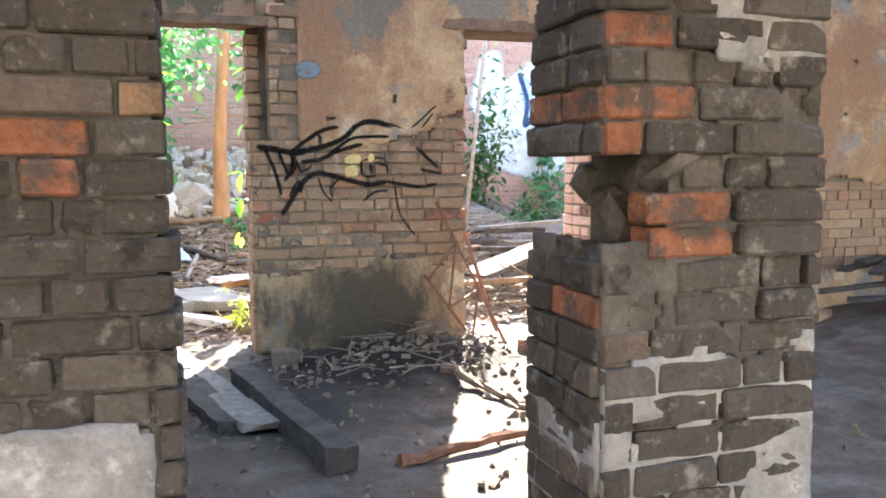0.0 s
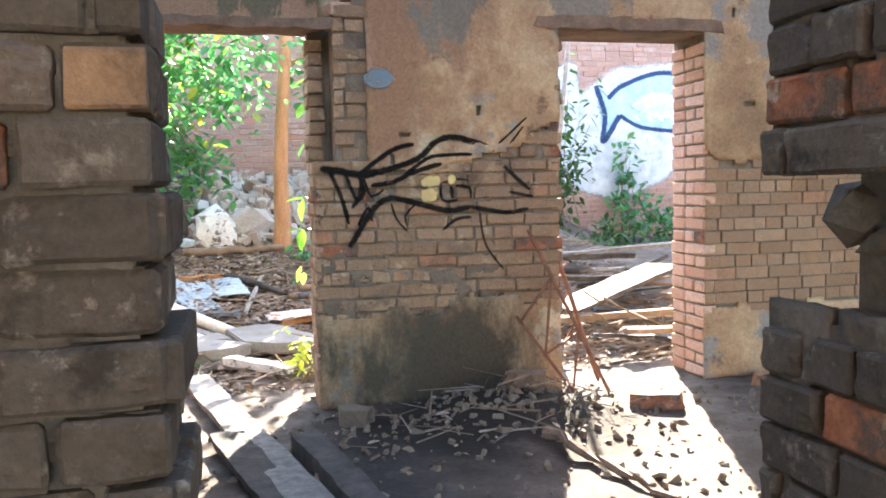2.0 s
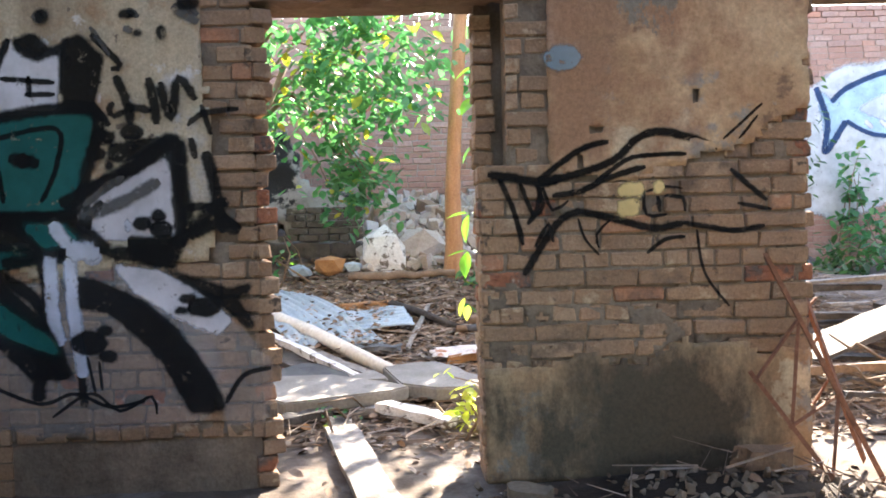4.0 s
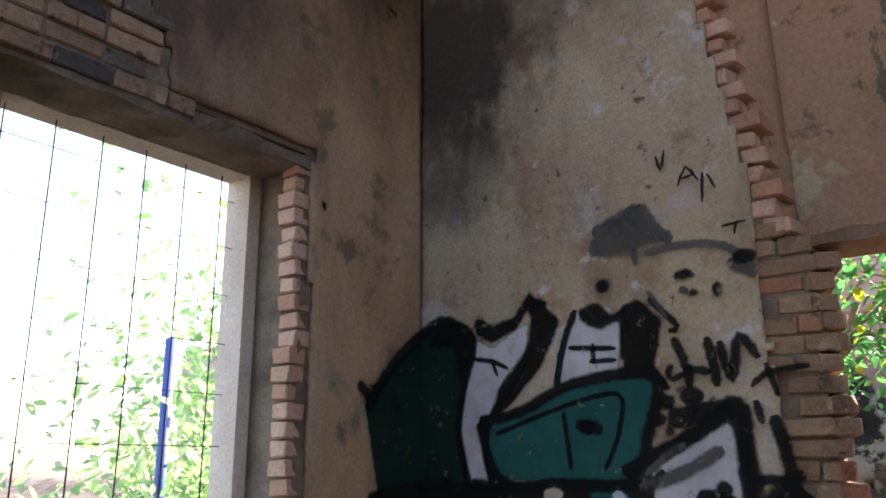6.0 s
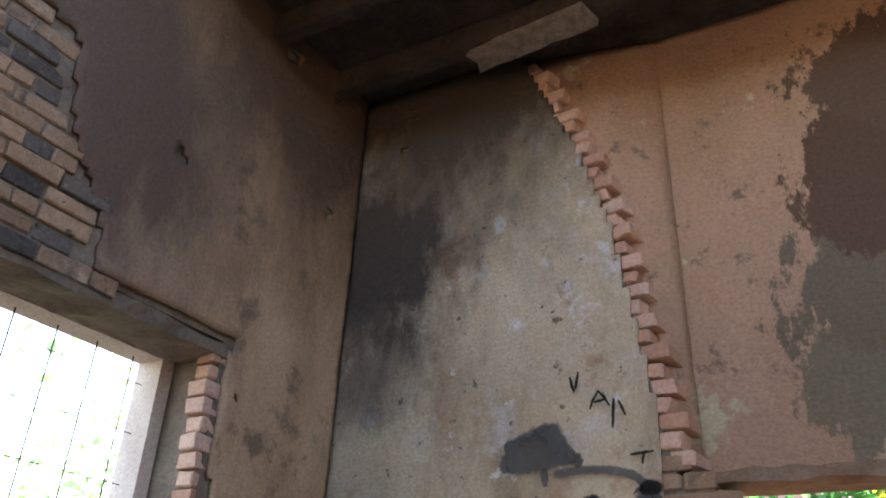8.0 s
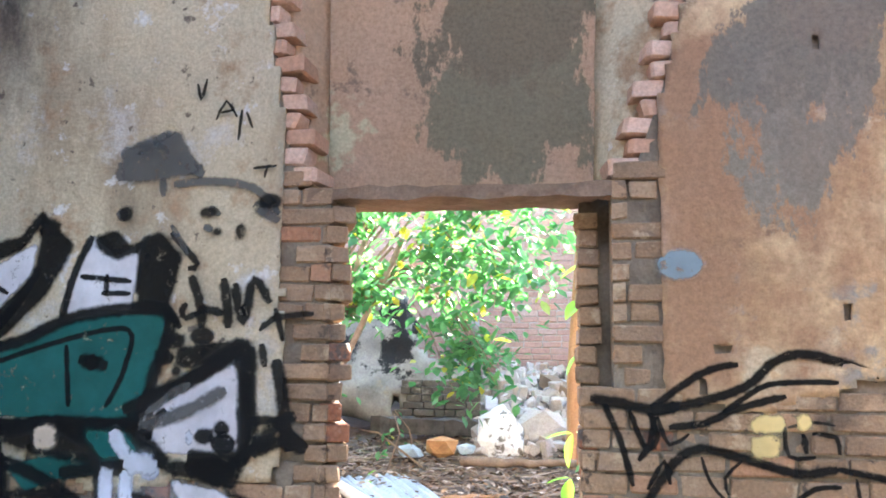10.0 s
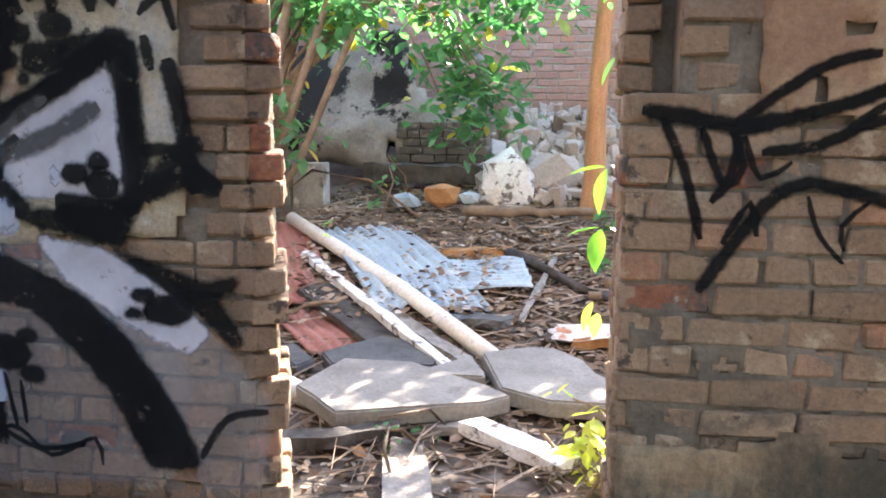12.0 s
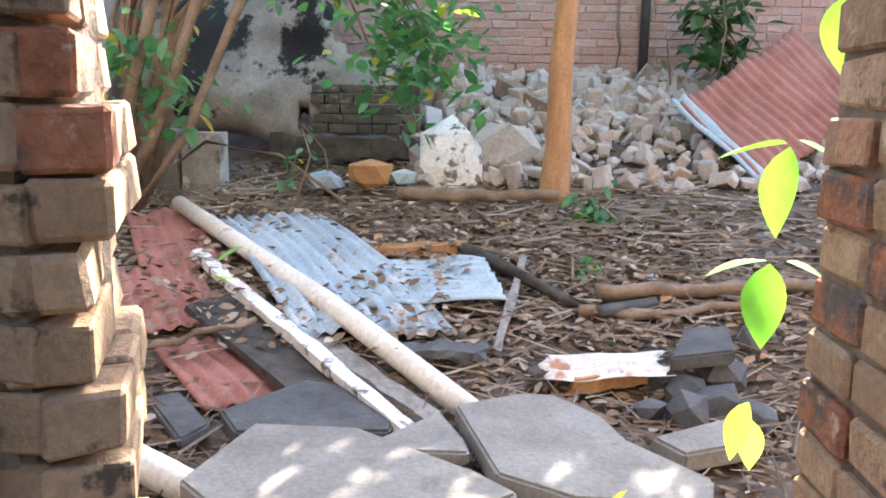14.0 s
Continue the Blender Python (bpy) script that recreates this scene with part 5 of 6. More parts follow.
tagged(corrugated("tin_sheet", (1.88, 10.88, 1.235), Vector((0.50, -0.55, -0.54)), Vector((0.14, 0.07, 0.05)), M["tin_blue"], pitch=0.09, amp=0.016, seed=9), "pale blue edge strip of corrugated sheet", "tin sheet")
tagged(rod("long_pipe", [yard(-1.42, 9.42, 0.12), yard(-0.83, 8.70, 0.13), yard(-0.22, 8.0, 0.11), yard(0.43, 7.25, 0.06)], 0.05, M["pipe"], None, 16), "long cream pipe lying across the yard", "pipe")
tagged(rod("short_pipe", [(-0.86, 6.95, 0.14), (-0.33, 6.66, 0.07)], 0.055, M["pipe"], None, 16), "short length of cream pipe", "pipe")
tagged(beam("dark_board", yard(-0.80, 8.10, 0.05), yard(0.03, 7.20, 0.05), 0.26, 0.035, M["wood_dark"], seed=80, segs=12), "blackened board lying in the yard", "board")
tagged(beam("painted_batten", yard(-1.06, 8.66, 0.09), yard(0.23, 7.02, 0.08), 0.065, 0.045, M["white_chip"], seed=81, segs=14), "batten with flaking white paint", "batten")
tagged(beam("grey_board", yard(-0.28, 7.85, 0.05), yard(0.28, 7.2, 0.05), 0.09, 0.03, M["wood_grey"], seed=82, segs=10), "grey weathered board beside the pipe", "board")
tagged(beam("orange_board", yard(-0.14, 8.86, 0.07), yard(0.36, 8.95, 0.07), 0.14, 0.05, M["wood_orange"], seed=83), "split orange-brown board lying on litter", "board")
tagged(beam("orange_block", yard(0.80, 7.50, 0.08), yard(1.12, 7.58, 0.08), 0.07, 0.06, M["wood_orange"], seed=84), "broken orange wood block on tin scrap", "wood block")
tagged(beam("broken_shingle", yard(0.10, 7.64, 0.12), yard(0.46, 7.66, 0.10), 0.13, 0.025, M["slate"], seed=85, jit=0.012), "dark flaking slate piece across the pipe", "slate piece")
tagged(rod("fallen_branch", [yard(0.35, 8.88, 0.08), yard(0.6, 8.54, 0.09), yard(0.85, 8.2, 0.07), yard(1.0, 8.12, 0.06), yard(1.27, 8.24, 0.05)], 0.035, M["wood_dark"], None, 9, 0.03, 0.12, 5), "dark fallen branch lying on the leaf litter", "branch")
tagged(rod("fallen_branch", bent(yard(1.0, 8.3, 0.08), yard(2.1, 8.5, 0.06), 8, 0.02, 4), 0.04, M["branch"], None, 9, 0.03, 0.15, 6), "brown fallen branch lying on the leaf litter", "branch")
tagged(rod("fallen_branch", bent(yard(0.9, 8.12, 0.06), yard(1.9, 8.24, 0.05), 8, 0.02, 7), 0.03, M["branch"], None, 8, 0.02, 0.15, 7), "brown fallen branch lying on the leaf litter", "branch")
tagged(rod("fallen_branch", bent(yard(-0.1, 9.85, 0.07), yard(0.95, 9.78, 0.1), 8, 0.02, 9), 0.045, M["branch"], None, 9, 0.035, 0.15, 8), "thick fallen branch at the foot of the tree", "branch")
tagged(rod("fallen_branch", bent(yard(-0.95, 7.62, 0.08), yard(-0.5, 7.78, 0.16), 6, 0.02, 10), 0.02, M["branch"], None, 7, 0.012, 0.15, 9), "thin brown stick lying on the litter", "branch")
tagged(rod("arched_stem", [yard(-1.85, 9.6, 0.05), (-1.4, 9.9, 0.92), (-0.9, 9.9, 0.84), yard(-0.45, 9.8, 0.03)], 0.012, M["branch"], None, 6), "thin arching dry stem in the corner", "stem")
tagged(beam("pale_splinter", yard(0.52, 7.75, 0.05), yard(0.68, 8.75, 0.10), 0.035, 0.02, M["wood_grey"], seed=86), "pale splintered batten on the leaf litter", "batten")
tagged(beam("rusted_beam", (0.62, 11.75, 1.33), (1.15, 11.2, 1.05), 0.16, 0.14, M["wood_lintel"], seed=87), "dark timber sticking out of the rubble", "beam")

tagged(slab("paving_slab", [(-0.42, 6.62), (-0.30, 6.50), (-0.15, 6.33), (0.45, 6.50), (0.56, 6.58), (0.44, 6.70), (0.30, 6.80), (0.05, 6.98), (-0.30, 7.0)], 0.09, 0.08, M["concrete"], (0.02, 0.05), 1), "large broken grey paving slab, partly sunlit", "slab", "paving slabs")
tagged(slab("paving_slab", [(0.36, 7.21), (0.60, 7.34), (0.72, 7.33), (0.87, 7.17), (0.93, 6.98), (1.14, 6.74), (1.10, 6.60), (0.72, 6.60), (0.50, 6.72), (0.45, 6.90)], 0.09, 0.08, M["concrete"], (0.0, 0.04), 2), "large broken grey paving slab, partly sunlit", "slab", "paving slabs")
tagged(slab("paving_slab", [(0.09, 6.90), (0.31, 7.18), (0.40, 6.94), (0.42, 6.84), (0.25, 6.84)], 0.12, 0.05, M["concrete"], (0.02, 0.0), 3), "small broken grey paving slab", "slab", "paving slabs")
tagged(slab("slate_slab", [(-0.46, 7.13), (-0.21, 7.40), (-0.08, 7.36), (0.16, 7.13), (0.15, 7.02), (-0.36, 6.98)], 0.09, 0.08, M["slate"], (0.0, 0.10), 4), "dark slate slab lying in the yard", "slab")
tagged(slab("slate_slab", [(-0.80, 7.33), (-0.69, 7.38), (-0.46, 7.03), (-0.52, 6.90)], 0.10, 0.04, M["slate"], (0.1, 0.0), 5), "dark slate slab lying in the yard", "slab")
tagged(slab("slate_slab", [(1.18, 7.52), (1.30, 7.78), (1.46, 7.74), (1.42, 7.50)], 0.26, 0.06, M["slate"], (0.2, 0.1), 6), "dark slate chunk on the pile", "slab")
tagged(slab("paving_slab", [(1.02, 7.05), (1.30, 7.16), (1.36, 6.98), (1.10, 6.92)], 0.10, 0.07, M["concrete"], (0.1, 0.05), 7), "small broken concrete slab", "slab", "paving slabs")
for k, (x, y, s) in enumerate(((1.08, 7.38, 0.14), (1.2, 7.3, 0.18), (1.34, 7.42, 0.22), (1.48, 7.35, 0.18), (1.25, 7.52, 0.2), (1.42, 7.62, 0.2), (1.12, 7.6, 0.12), (1.62, 7.9, 0.14))):
    rock("slate_chunk", (s, s * 0.8, s * 0.8), M["slate"], 30 + k, None, Matrix.Translation(yard(x, y, s * 0.22)) @ Euler((k, k * 2.0, k * 1.3)).to_matrix().to_4x4())
    tagged(scene.collection.objects[-1], "dark broken slate chunk on the pile", "stone", "slate chunks")
tagged(beam("pale_board", (0.40, 6.42, 0.10), (0.80, 6.18, 0.05), 0.12, 0.05, M["white_chip"], seed=90), "pale broken board by the doorstep", "board")
tagged(beam("pale_board", (0.22, 6.46, 0.06), (0.5, 6.40, 0.08), 0.07, 0.035, M["wood_grey"], seed=91), "pale broken board by the doorstep", "board")
tagged(beam("pale_board", (0.17, 6.30, 0.05), (0.21, 5.92, 0.03), 0.13, 0.04, M["wood_dark"], seed=92), "grey broken board by the doorstep", "board")
tagged(beam("rotten_board", (-0.35, 6.15, 0.06), (0.12, 6.38, 0.08), 0.09, 0.06, M["wood_dark"], seed=93, jit=0.012), "rotten dark board by the doorstep", "board")
tagged(rock("wall_chunk", (0.5, 0.26, 0.52), M["white_chip"], 55, None, Matrix.Translation((0.21, 10.25, 0.82)) @ Euler((-0.5, 0.25, 0.3)).to_matrix().to_4x4()), "whitewashed chunk of brick wall", "wall chunk")
tagged(rock("wall_chunk", (0.62, 0.3, 0.42), M["stone"], 56, None, Matrix.Translation((0.62, 10.5, 0.84)) @ Euler((-0.4, -0.5, 0.1)).to_matrix().to_4x4()), "pale plastered chunk of wall", "wall chunk")
tagged(rock("blue_stone", (0.26, 0.2, 0.14), M["tin_blue"], 57, None, Matrix.Translation((-0.62, 10.05, 0.66))), "pale blue painted stone on the litter", "stone")
tagged(rock("blue_stone", (0.17, 0.14, 0.13), M["tin_blue"], 58, None, Matrix.Translation((-0.10, 10.15, 0.68))), "pale blue painted stone on the litter", "stone")
tagged(rock("brown_stone", (0.28, 0.2, 0.24), M["wood_orange"], 59, None, Matrix.Translation((-0.33, 10.12, 0.70))), "brown crumbling stone by the broken wall", "stone")
for x in (1.95,):
    tagged(rod("drain_pipe", [(x, YW - 0.05, 1.2), (x, YW - 0.05, 3.5)], 0.045, M["black_steel"], None, 10), "black downpipe on the yard wall", "pipe")
    tagged(rod("dead_creeper", bent((x - 0.25, YW - 0.03, 1.2), (x - 0.2, YW - 0.03, 3.4), 9, 0.03, 4), 0.012, M["branch"], None, 6), "dead climbing stem on the yard wall", "stem")

# rubble
rubble = tagged(new("rubble_heap"), "heap of pale broken bricks and stones against the yard wall", "rubble")
rng = random.Random(21)
SHAPES = [rock("stone", (rng.uniform(0.10, 0.2), rng.uniform(0.08, 0.14), rng.uniform(0.06, 0.11)), M["stone"], 100 + k) for k in range(6)] + [block_mesh("stone", rng.uniform(0.1, 0.22), 0.105, 0.07, M["stone"], 0.008, 0.016, 200 + k) for k in range(8)]


def stone_place():
    x = rng.uniform(-0.1, 3.6)
    y = rng.uniform(10.15, 12.4)
    if x > 1.3 and rng.random() < 0.5:
        y = rng.uniform(11.0, 12.4)
    return Matrix.Translation(yard(x, y, rng.uniform(0.0, 0.09))) @ Euler([rng.uniform(0, 6.3) for _ in range(3)]).to_matrix().to_4x4() @ Matrix.Diagonal((*[rng.uniform(0.6, 1.4)] * 3, 1))


for k in range(290):
    ob = new("stone", rng.choice(SHAPES))
    ob.parent = rubble
    ob.matrix_basis = stone_place()
verts, faces = [], []
for k in range(900):
    m = stone_place()
    me = rng.choice(SHAPES)
    b = len(verts)
    s = rng.uniform(0.5, 1.1)
    verts += [m @ (v.co * s) for v in me.vertices]
    faces += [tuple(b + i for i in p.vertices) for p in me.polygons]
st = mesh_ob("rubble", verts, faces, M["stone_far"], rubble)
st["kind"] = "stuff"

# dead leaves and twigs
rng = random.Random(31)
items = []
for k in range(17000):
    x, y = rng.uniform(-2.4, 4.2), rng.uniform(5.75, 11.0)
    if k < 200:
        x, y = rng.uniform(0.0, 2.6), rng.uniform(4.0, 5.8)
    if rng.random() < 0.3 and k > 200:
        x, y = rng.gauss(0.7, 1.2), rng.gauss(8.6, 0.7)
    if x < 0 and y < 5.9 or y < 5.9 and 0.95 < x < 2.3 and y > 5.2:
        continue
    lift = rng.uniform(0.004, 0.03)
    if -1.2 < x < 0.35 and 7.6 < y < 9.6:
        lift += rng.choice((0.0, 0.0, 0.0, 0.06, 0.09))
    items.append((yard(x, y, lift), rng.uniform(0.03, 0.085), rng.uniform(0, 6.3), rng.uniform(-0.5, 0.5), rng.uniform(-0.7, 0.7)))
tagged(leaves("leaf_litter", items, M["litter"]), "brown dead leaves strewn over the yard", "leaf litter", "", "stuff")
bm_v, bm_f = [], []
for k in range(6000):
    x, y = rng.uniform(-2.2, 4.6), rng.uniform(5.8, 10.6)
    if k < 60:
        x, y = rng.uniform(1.1, 2.5), rng.uniform(4.4, 5.1)
    if y < 5.9 and not 0 < x < 0.9 and k >= 60:
        continue
    L, a = rng.uniform(0.06, 0.42), rng.uniform(0, math.pi)
    p, q = yard(x, y, rng.uniform(0.005, 0.06)), Vector((math.cos(a) * L, math.sin(a) * L, rng.uniform(-0.1, 0.16) * L))
    r = rng.uniform(0.002, 0.007)
    s = Vector((-math.sin(a), math.cos(a), 0)) * r
    b = len(bm_v)
    u = Vector((0, 0, r * 1.6))
    bm_v += [p - s, p + s, p + u, p + q - s * 0.5, p + q + s * 0.5, p + q + u * 0.5]
    bm_f += [(b, b + 1, b + 4, b + 3), (b + 1, b + 2, b + 5, b + 4), (b + 2, b, b + 3, b + 5)]
tagged(mesh_ob("twigs", bm_v, bm_f, M["twig"]), "dry twigs strewn over the yard", "twigs", "", "stuff")

# crumbs of brick and mortar on the floor inside
verts, faces = [], []
for k in range(700):
    x, y = rng.uniform(0.0, 3.6), rng.uniform(2.6, 5.1)
    if rng.random() < 0.4:
        x, y = rng.gauss(1.8, 0.5), rng.gauss(4.75, 0.25)
    if y > 5.2:
        continue
    s = rng.uniform(0.08, 0.35)
    m = Matrix.Translation(yard(x, y, 0.012 * s)) @ Euler([rng.uniform(0, 6.3) for _ in range(3)]).to_matrix().to_4x4()
    me = rng.choice(SHAPES)
    b = len(verts)
    verts += [m @ (v.co * s) for v in me.vertices]
    faces += [tuple(b + i for i in p.vertices) for p in me.polygons]
tagged(mesh_ob("floor_crumbs", verts, faces, M["mortar"]), "crumbs of brick and mortar on the dirt floor", "rubble", "", "stuff")

# debris outside the second doorway
rng = random.Random(41)
for k in range(26):
    a = rng.uniform(-0.5, 0.7)
    x, y = rng.uniform(2.6, 4.6), rng.uniform(6.0, 8.6)
    L = rng.uniform(0.5, 1.5)
    z = gz(x, y) + rng.uniform(0.06, 0.3)
    mat = rng.choice((M["wood_grey"], M["wood_dark"], M["branch"], M["wood_lintel"]))
    ob = beam("loose_board", (x - L / 2 * math.cos(a), y - L / 2 * math.sin(a), z), (x + L / 2 * math.cos(a), y + L / 2 * math.sin(a), z + rng.uniform(-0.08, 0.12)), rng.uniform(0.04, 0.16), rng.uniform(0.02, 0.05), mat, seed=k, segs=5)
    tagged(ob, "loose old board in the debris outside", "board", "loose boards")
tagged(beam("slate_sheet", (2.9, 6.6, 0.28), (4.1, 7.2, 0.52), 0.36, 0.03, M["wood_dark"], seed=4), "dark blue-grey sheet on the debris", "sheet")
tagged(rod("leaning_pole", [(3.15, 7.6, 0.25), (3.75, 8.4, 2.9)], 0.022, M["wood_grey"], None, 8), "pale pole leaning outside the doorway", "pole")
for k in range(12):
    r = random.Random(300 + k)
    x, y = r.uniform(2.6, 4.0), r.uniform(5.9, 7.4)
    tagged(rod("dead_branch", bent(yard(x, y, 0.08), yard(x + r.uniform(-0.9, 0.9), y + r.uniform(-0.3, 0.5), r.uniform(0.1, 0.45)), 7, 0.05, k), 0.014, M["twig"], None, 6, 0.006, 0.1, k), "dry dead branch in the debris outside", "branch", "dead branches")


def shrub(name, label, centre, spread, count, size, mat, seed, stems=6):
    r = random.Random(seed)
    ob = tagged(new(name), label, "shrub")
    c = Vector(centre)
    ends = []
    for k in range(stems):
        tip = c + Vector([r.gauss(0, s * 0.6) for s in spread])
        foot = Vector((c.x + r.gauss(0, 0.2), c.y + r.gauss(0, 0.15), gz(c.x, c.y) - 0.05))
        rod("stem", [foot, foot.lerp(tip, 0.5) + Vector((r.gauss(0, 0.08), r.gauss(0, 0.08), 0.1)), tip], 0.012, M["branch"], ob, 5, 0.004)
        ends.append((foot, tip))
    it = []
    for _ in range(count):
        foot, tip = r.choice(ends)
        p = foot.lerp(tip, r.uniform(0.35, 1.1)) + Vector([r.gauss(0, s * 0.35) for s in spread])
        p.z = max(p.z, gz(p.x, p.y) + 0.03)
        it.append((p, r.uniform(0.6, 1.3) * size, r.uniform(0, 6.3), r.uniform(-0.1, 1.0), r.uniform(-0.6, 0.6)))
    leaves("foliage", it, mat, ob)
    return ob


shrub("green_shrub", "low green shrub by the yard wall", (6.6, 11.4, 0.9), (0.6, 0.4, 0.3), 500, 0.12, M["leaf"], 1)
shrub("green_shrub", "dark climbing shrub on the yard wall", (4.9, 11.6, 1.9), (0.3, 0.3, 0.8), 500, 0.13, M["leaf_dark"], 2)
shrub("green_shrub", "dark green weeds in front of the wall", (5.2, 10.6, 0.7), (0.5, 0.4, 0.25), 350, 0.12, M["leaf_dark"], 3)
shrub("green_shrub", "hanging creeper on the yard wall", (6.3, 12.25, 1.7), (0.25, 0.1, 0.4), 160, 0.14, M["leaf"], 4)
shrub("green_shrub", "dark shrub behind the rubble", (2.6, 12.0, 2.0), (0.35, 0.2, 0.2), 140, 0.20, M["leaf_dark"], 5)
shrub("weed", "small green weed at the foot of the tree", (1.15, 9.55, 0.62), (0.15, 0.12, 0.08), 40, 0.10, M["leaf"], 6, 3)
shrub("weed", "small weed growing in the litter", (0.98, 8.65, 0.42), (0.06, 0.06, 0.05), 14, 0.09, M["leaf"], 7, 3)
shrub("weed", "thin weed below the broken wall", (-0.78, 9.9, 0.95), (0.07, 0.05, 0.15), 18, 0.08, M["leaf"], 8, 3)
shrub("weed", "small weed beside the paving slab", (0.1, 6.3, 0.12), (0.10, 0.06, 0.03), 24, 0.045, M["leaf"], 9, 3)
shrub("yellow_weed", "sunlit yellow weed by the doorway", (0.90, 6.22, 0.20), (0.10, 0.10, 0.10), 70, 0.075, M["leaf_yellow"], 10, 5)
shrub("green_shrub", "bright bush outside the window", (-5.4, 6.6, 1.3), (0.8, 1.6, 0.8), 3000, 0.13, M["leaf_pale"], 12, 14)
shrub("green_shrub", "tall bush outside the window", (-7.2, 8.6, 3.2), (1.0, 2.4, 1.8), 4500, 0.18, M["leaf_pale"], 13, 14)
tagged(rod("blue_post", [(-5.0, 5.9, -0.2), (-5.0, 5.9, 2.3)], 0.045, M["blue_post"], None, 12), "blue post outside the window", "post")

# the lime-green vine on the doorway's outer edge
vine = tagged(new("vine"), "vine with large sunlit lime-green leaves on the doorway", "vine")
rod("stem", bent((0.96, 5.70, 0.0), (0.97, 5.70, 1.9), 9, 0.012, 3), 0.004, M["branch"], vine, 6)
for p, s, yaw, droop, roll in (((0.885, 5.74, 1.17), 0.125, 3.9, 1.25, 0.3), ((0.88, 5.74, 1.175), 0.10, 3.3, 0.1, 0.2), ((0.90, 5.75, 1.18), 0.07, -0.2, 0.4, 0.2),
                               ((0.875, 5.75, 0.985), 0.12, 4.2, 1.2, 0.2), ((0.87, 5.75, 0.99), 0.09, 3.2, 0.15, 0.1), ((0.90, 5.75, 0.99), 0.06, -0.3, 0.3, 0.1),
                               ((0.965, 5.78, 1.40), 0.12, 4.4, 1.1, 0.2), ((0.92, 5.78, 1.52), 0.11, 3.6, 0.9, 0.2), ((0.93, 5.78, 1.75), 0.12, 3.9, 0.7, -0.2), ((0.93, 5.8, 1.9), 0.11, 3.4, 0.5, 0.2)):
    big_leaf((p[0] + 0.012, p[1], p[2] + 0.022), s * 1.12, yaw, droop, roll, M["leaf_lime"], vine)
for p, s, yaw, droop in (((0.87, 5.74, 0.78), 0.10, 3.7, 1.1), ((0.885, 5.76, 0.74), 0.08, 4.4, 1.0)):
    big_leaf(p, s, yaw, droop, 0.1, M["leaf_yellow"], vine, "yellowed leaf")
sprout = tagged(new("sprout"), "tiny bright green sprout on the doorway's edge", "plant")
leaves("leaf", [(Vector((0.02, 5.68, 1.0)), 0.05, 0.3, -0.6, 0.1)], M["leaf_lime"], sprout)
leaves("leaf", [(Vector((0.02, 5.68, 0.98)), 0.04, 1.2, 0.3, 0.1)], M["leaf_lime"], sprout)

# painted fish on the yard wall beyond the second doorway
PAINT_ROOT, LAYER = graffiti("wall_mural", "faded blue and white fish mural on the yard wall"), 0


def on_yard(x, z, off):
    return (x, YW - 0.02 - off * 4, z)


fill("haze", [(5.0, 1.5), (5.3, 2.0), (5.6, 2.6), (6.2, 3.0), (7.4, 3.1), (7.6, 1.9), (7.0, 1.3), (6.2, 1.0), (5.5, 1.2)], 0.06, on_yard)
fill("sky", [(6.05, 2.55), (6.3, 2.75), (6.9, 2.95), (7.6, 2.9), (7.6, 2.2), (7.2, 2.05), (6.6, 2.1), (6.25, 2.3), (6.0, 1.9), (5.95, 2.3), (5.85, 2.75)], 0.04, on_yard)
stroke(0.07, "navy", [(5.85, 2.75), (6.0, 2.3), (5.97, 1.9), (6.25, 2.3)], on_yard)
stroke(0.06, "navy", [(6.05, 2.55), (6.3, 2.75), (6.9, 2.95), (7.6, 2.9)], on_yard)
stroke(0.05, "navy", [(6.25, 2.3), (6.6, 2.12), (7.2, 2.05)], on_yard)
fill("haze", [(6.4, 2.45), (6.8, 2.65), (7.5, 2.6), (7.5, 2.3), (6.9, 2.25)], 0.04, on_yard)
for k in range(5):
    stroke(0.05, "white", [(6.5 + 0.2 * k, 2.3), (6.6 + 0.2 * k, 2.2)], on_yard)
fill("haze", [(5.0, 2.2), (5.2, 3.0), (5.5, 3.1), (5.6, 2.4), (5.4, 1.7)], 0.06, on_yard)

# ---- bricks, course by course ----
def odd_tan(c, z, r):
    return M["brick_red"] if r.random() < 0.05 else M["brick_tan"]


n_l = lay(wall_far, M["brick_tan"], (-1.15, YF, 0), (1, 0, 0), (0, -1, 0), 1.105, 0.25, 2.2, lambda a, z: bare_far(a - 1.15, z) and on_far(a - 1.15, z), seed=2, odd=odd_tan)
n_m = lay(wall_far, M["brick_tan"], (0.93, YF, 0), (1, 0, 0), (0, -1, 0), 1.43, 0.4, 1.33, lambda a, z: bare_far(a + 0.93, z), seed=3, odd=odd_tan)
lay(wall_far, M["brick_tan"], (1.05, YF, 0), (1, 0, 0), (0, -1, 0), 1.31, 1.41, 2.2, lambda a, z: bare_far(a + 1.05, z), seed=6, odd=odd_tan)
rest = []
lay(wall_far, M["brick_tan_far"], (XL, YF, 0), (1, 0, 0), (0, -1, 0), 0.82, 0.0, 1.2, lambda a, z: bare_far(a + XL, z), seed=4, joined=rest)
lay(wall_far, M["brick_tan_far"], (3.34, YF, 0), (1, 0, 0), (0, -1, 0), 4.8, 0.1, 1.7, lambda a, z: bare_far(a + 3.34, z), seed=5, joined=rest)
joined_bricks(wall_far, M["brick_tan_far"], rest)

# jambs of the doorways: bricks end-on, toothed
rng = random.Random(9)


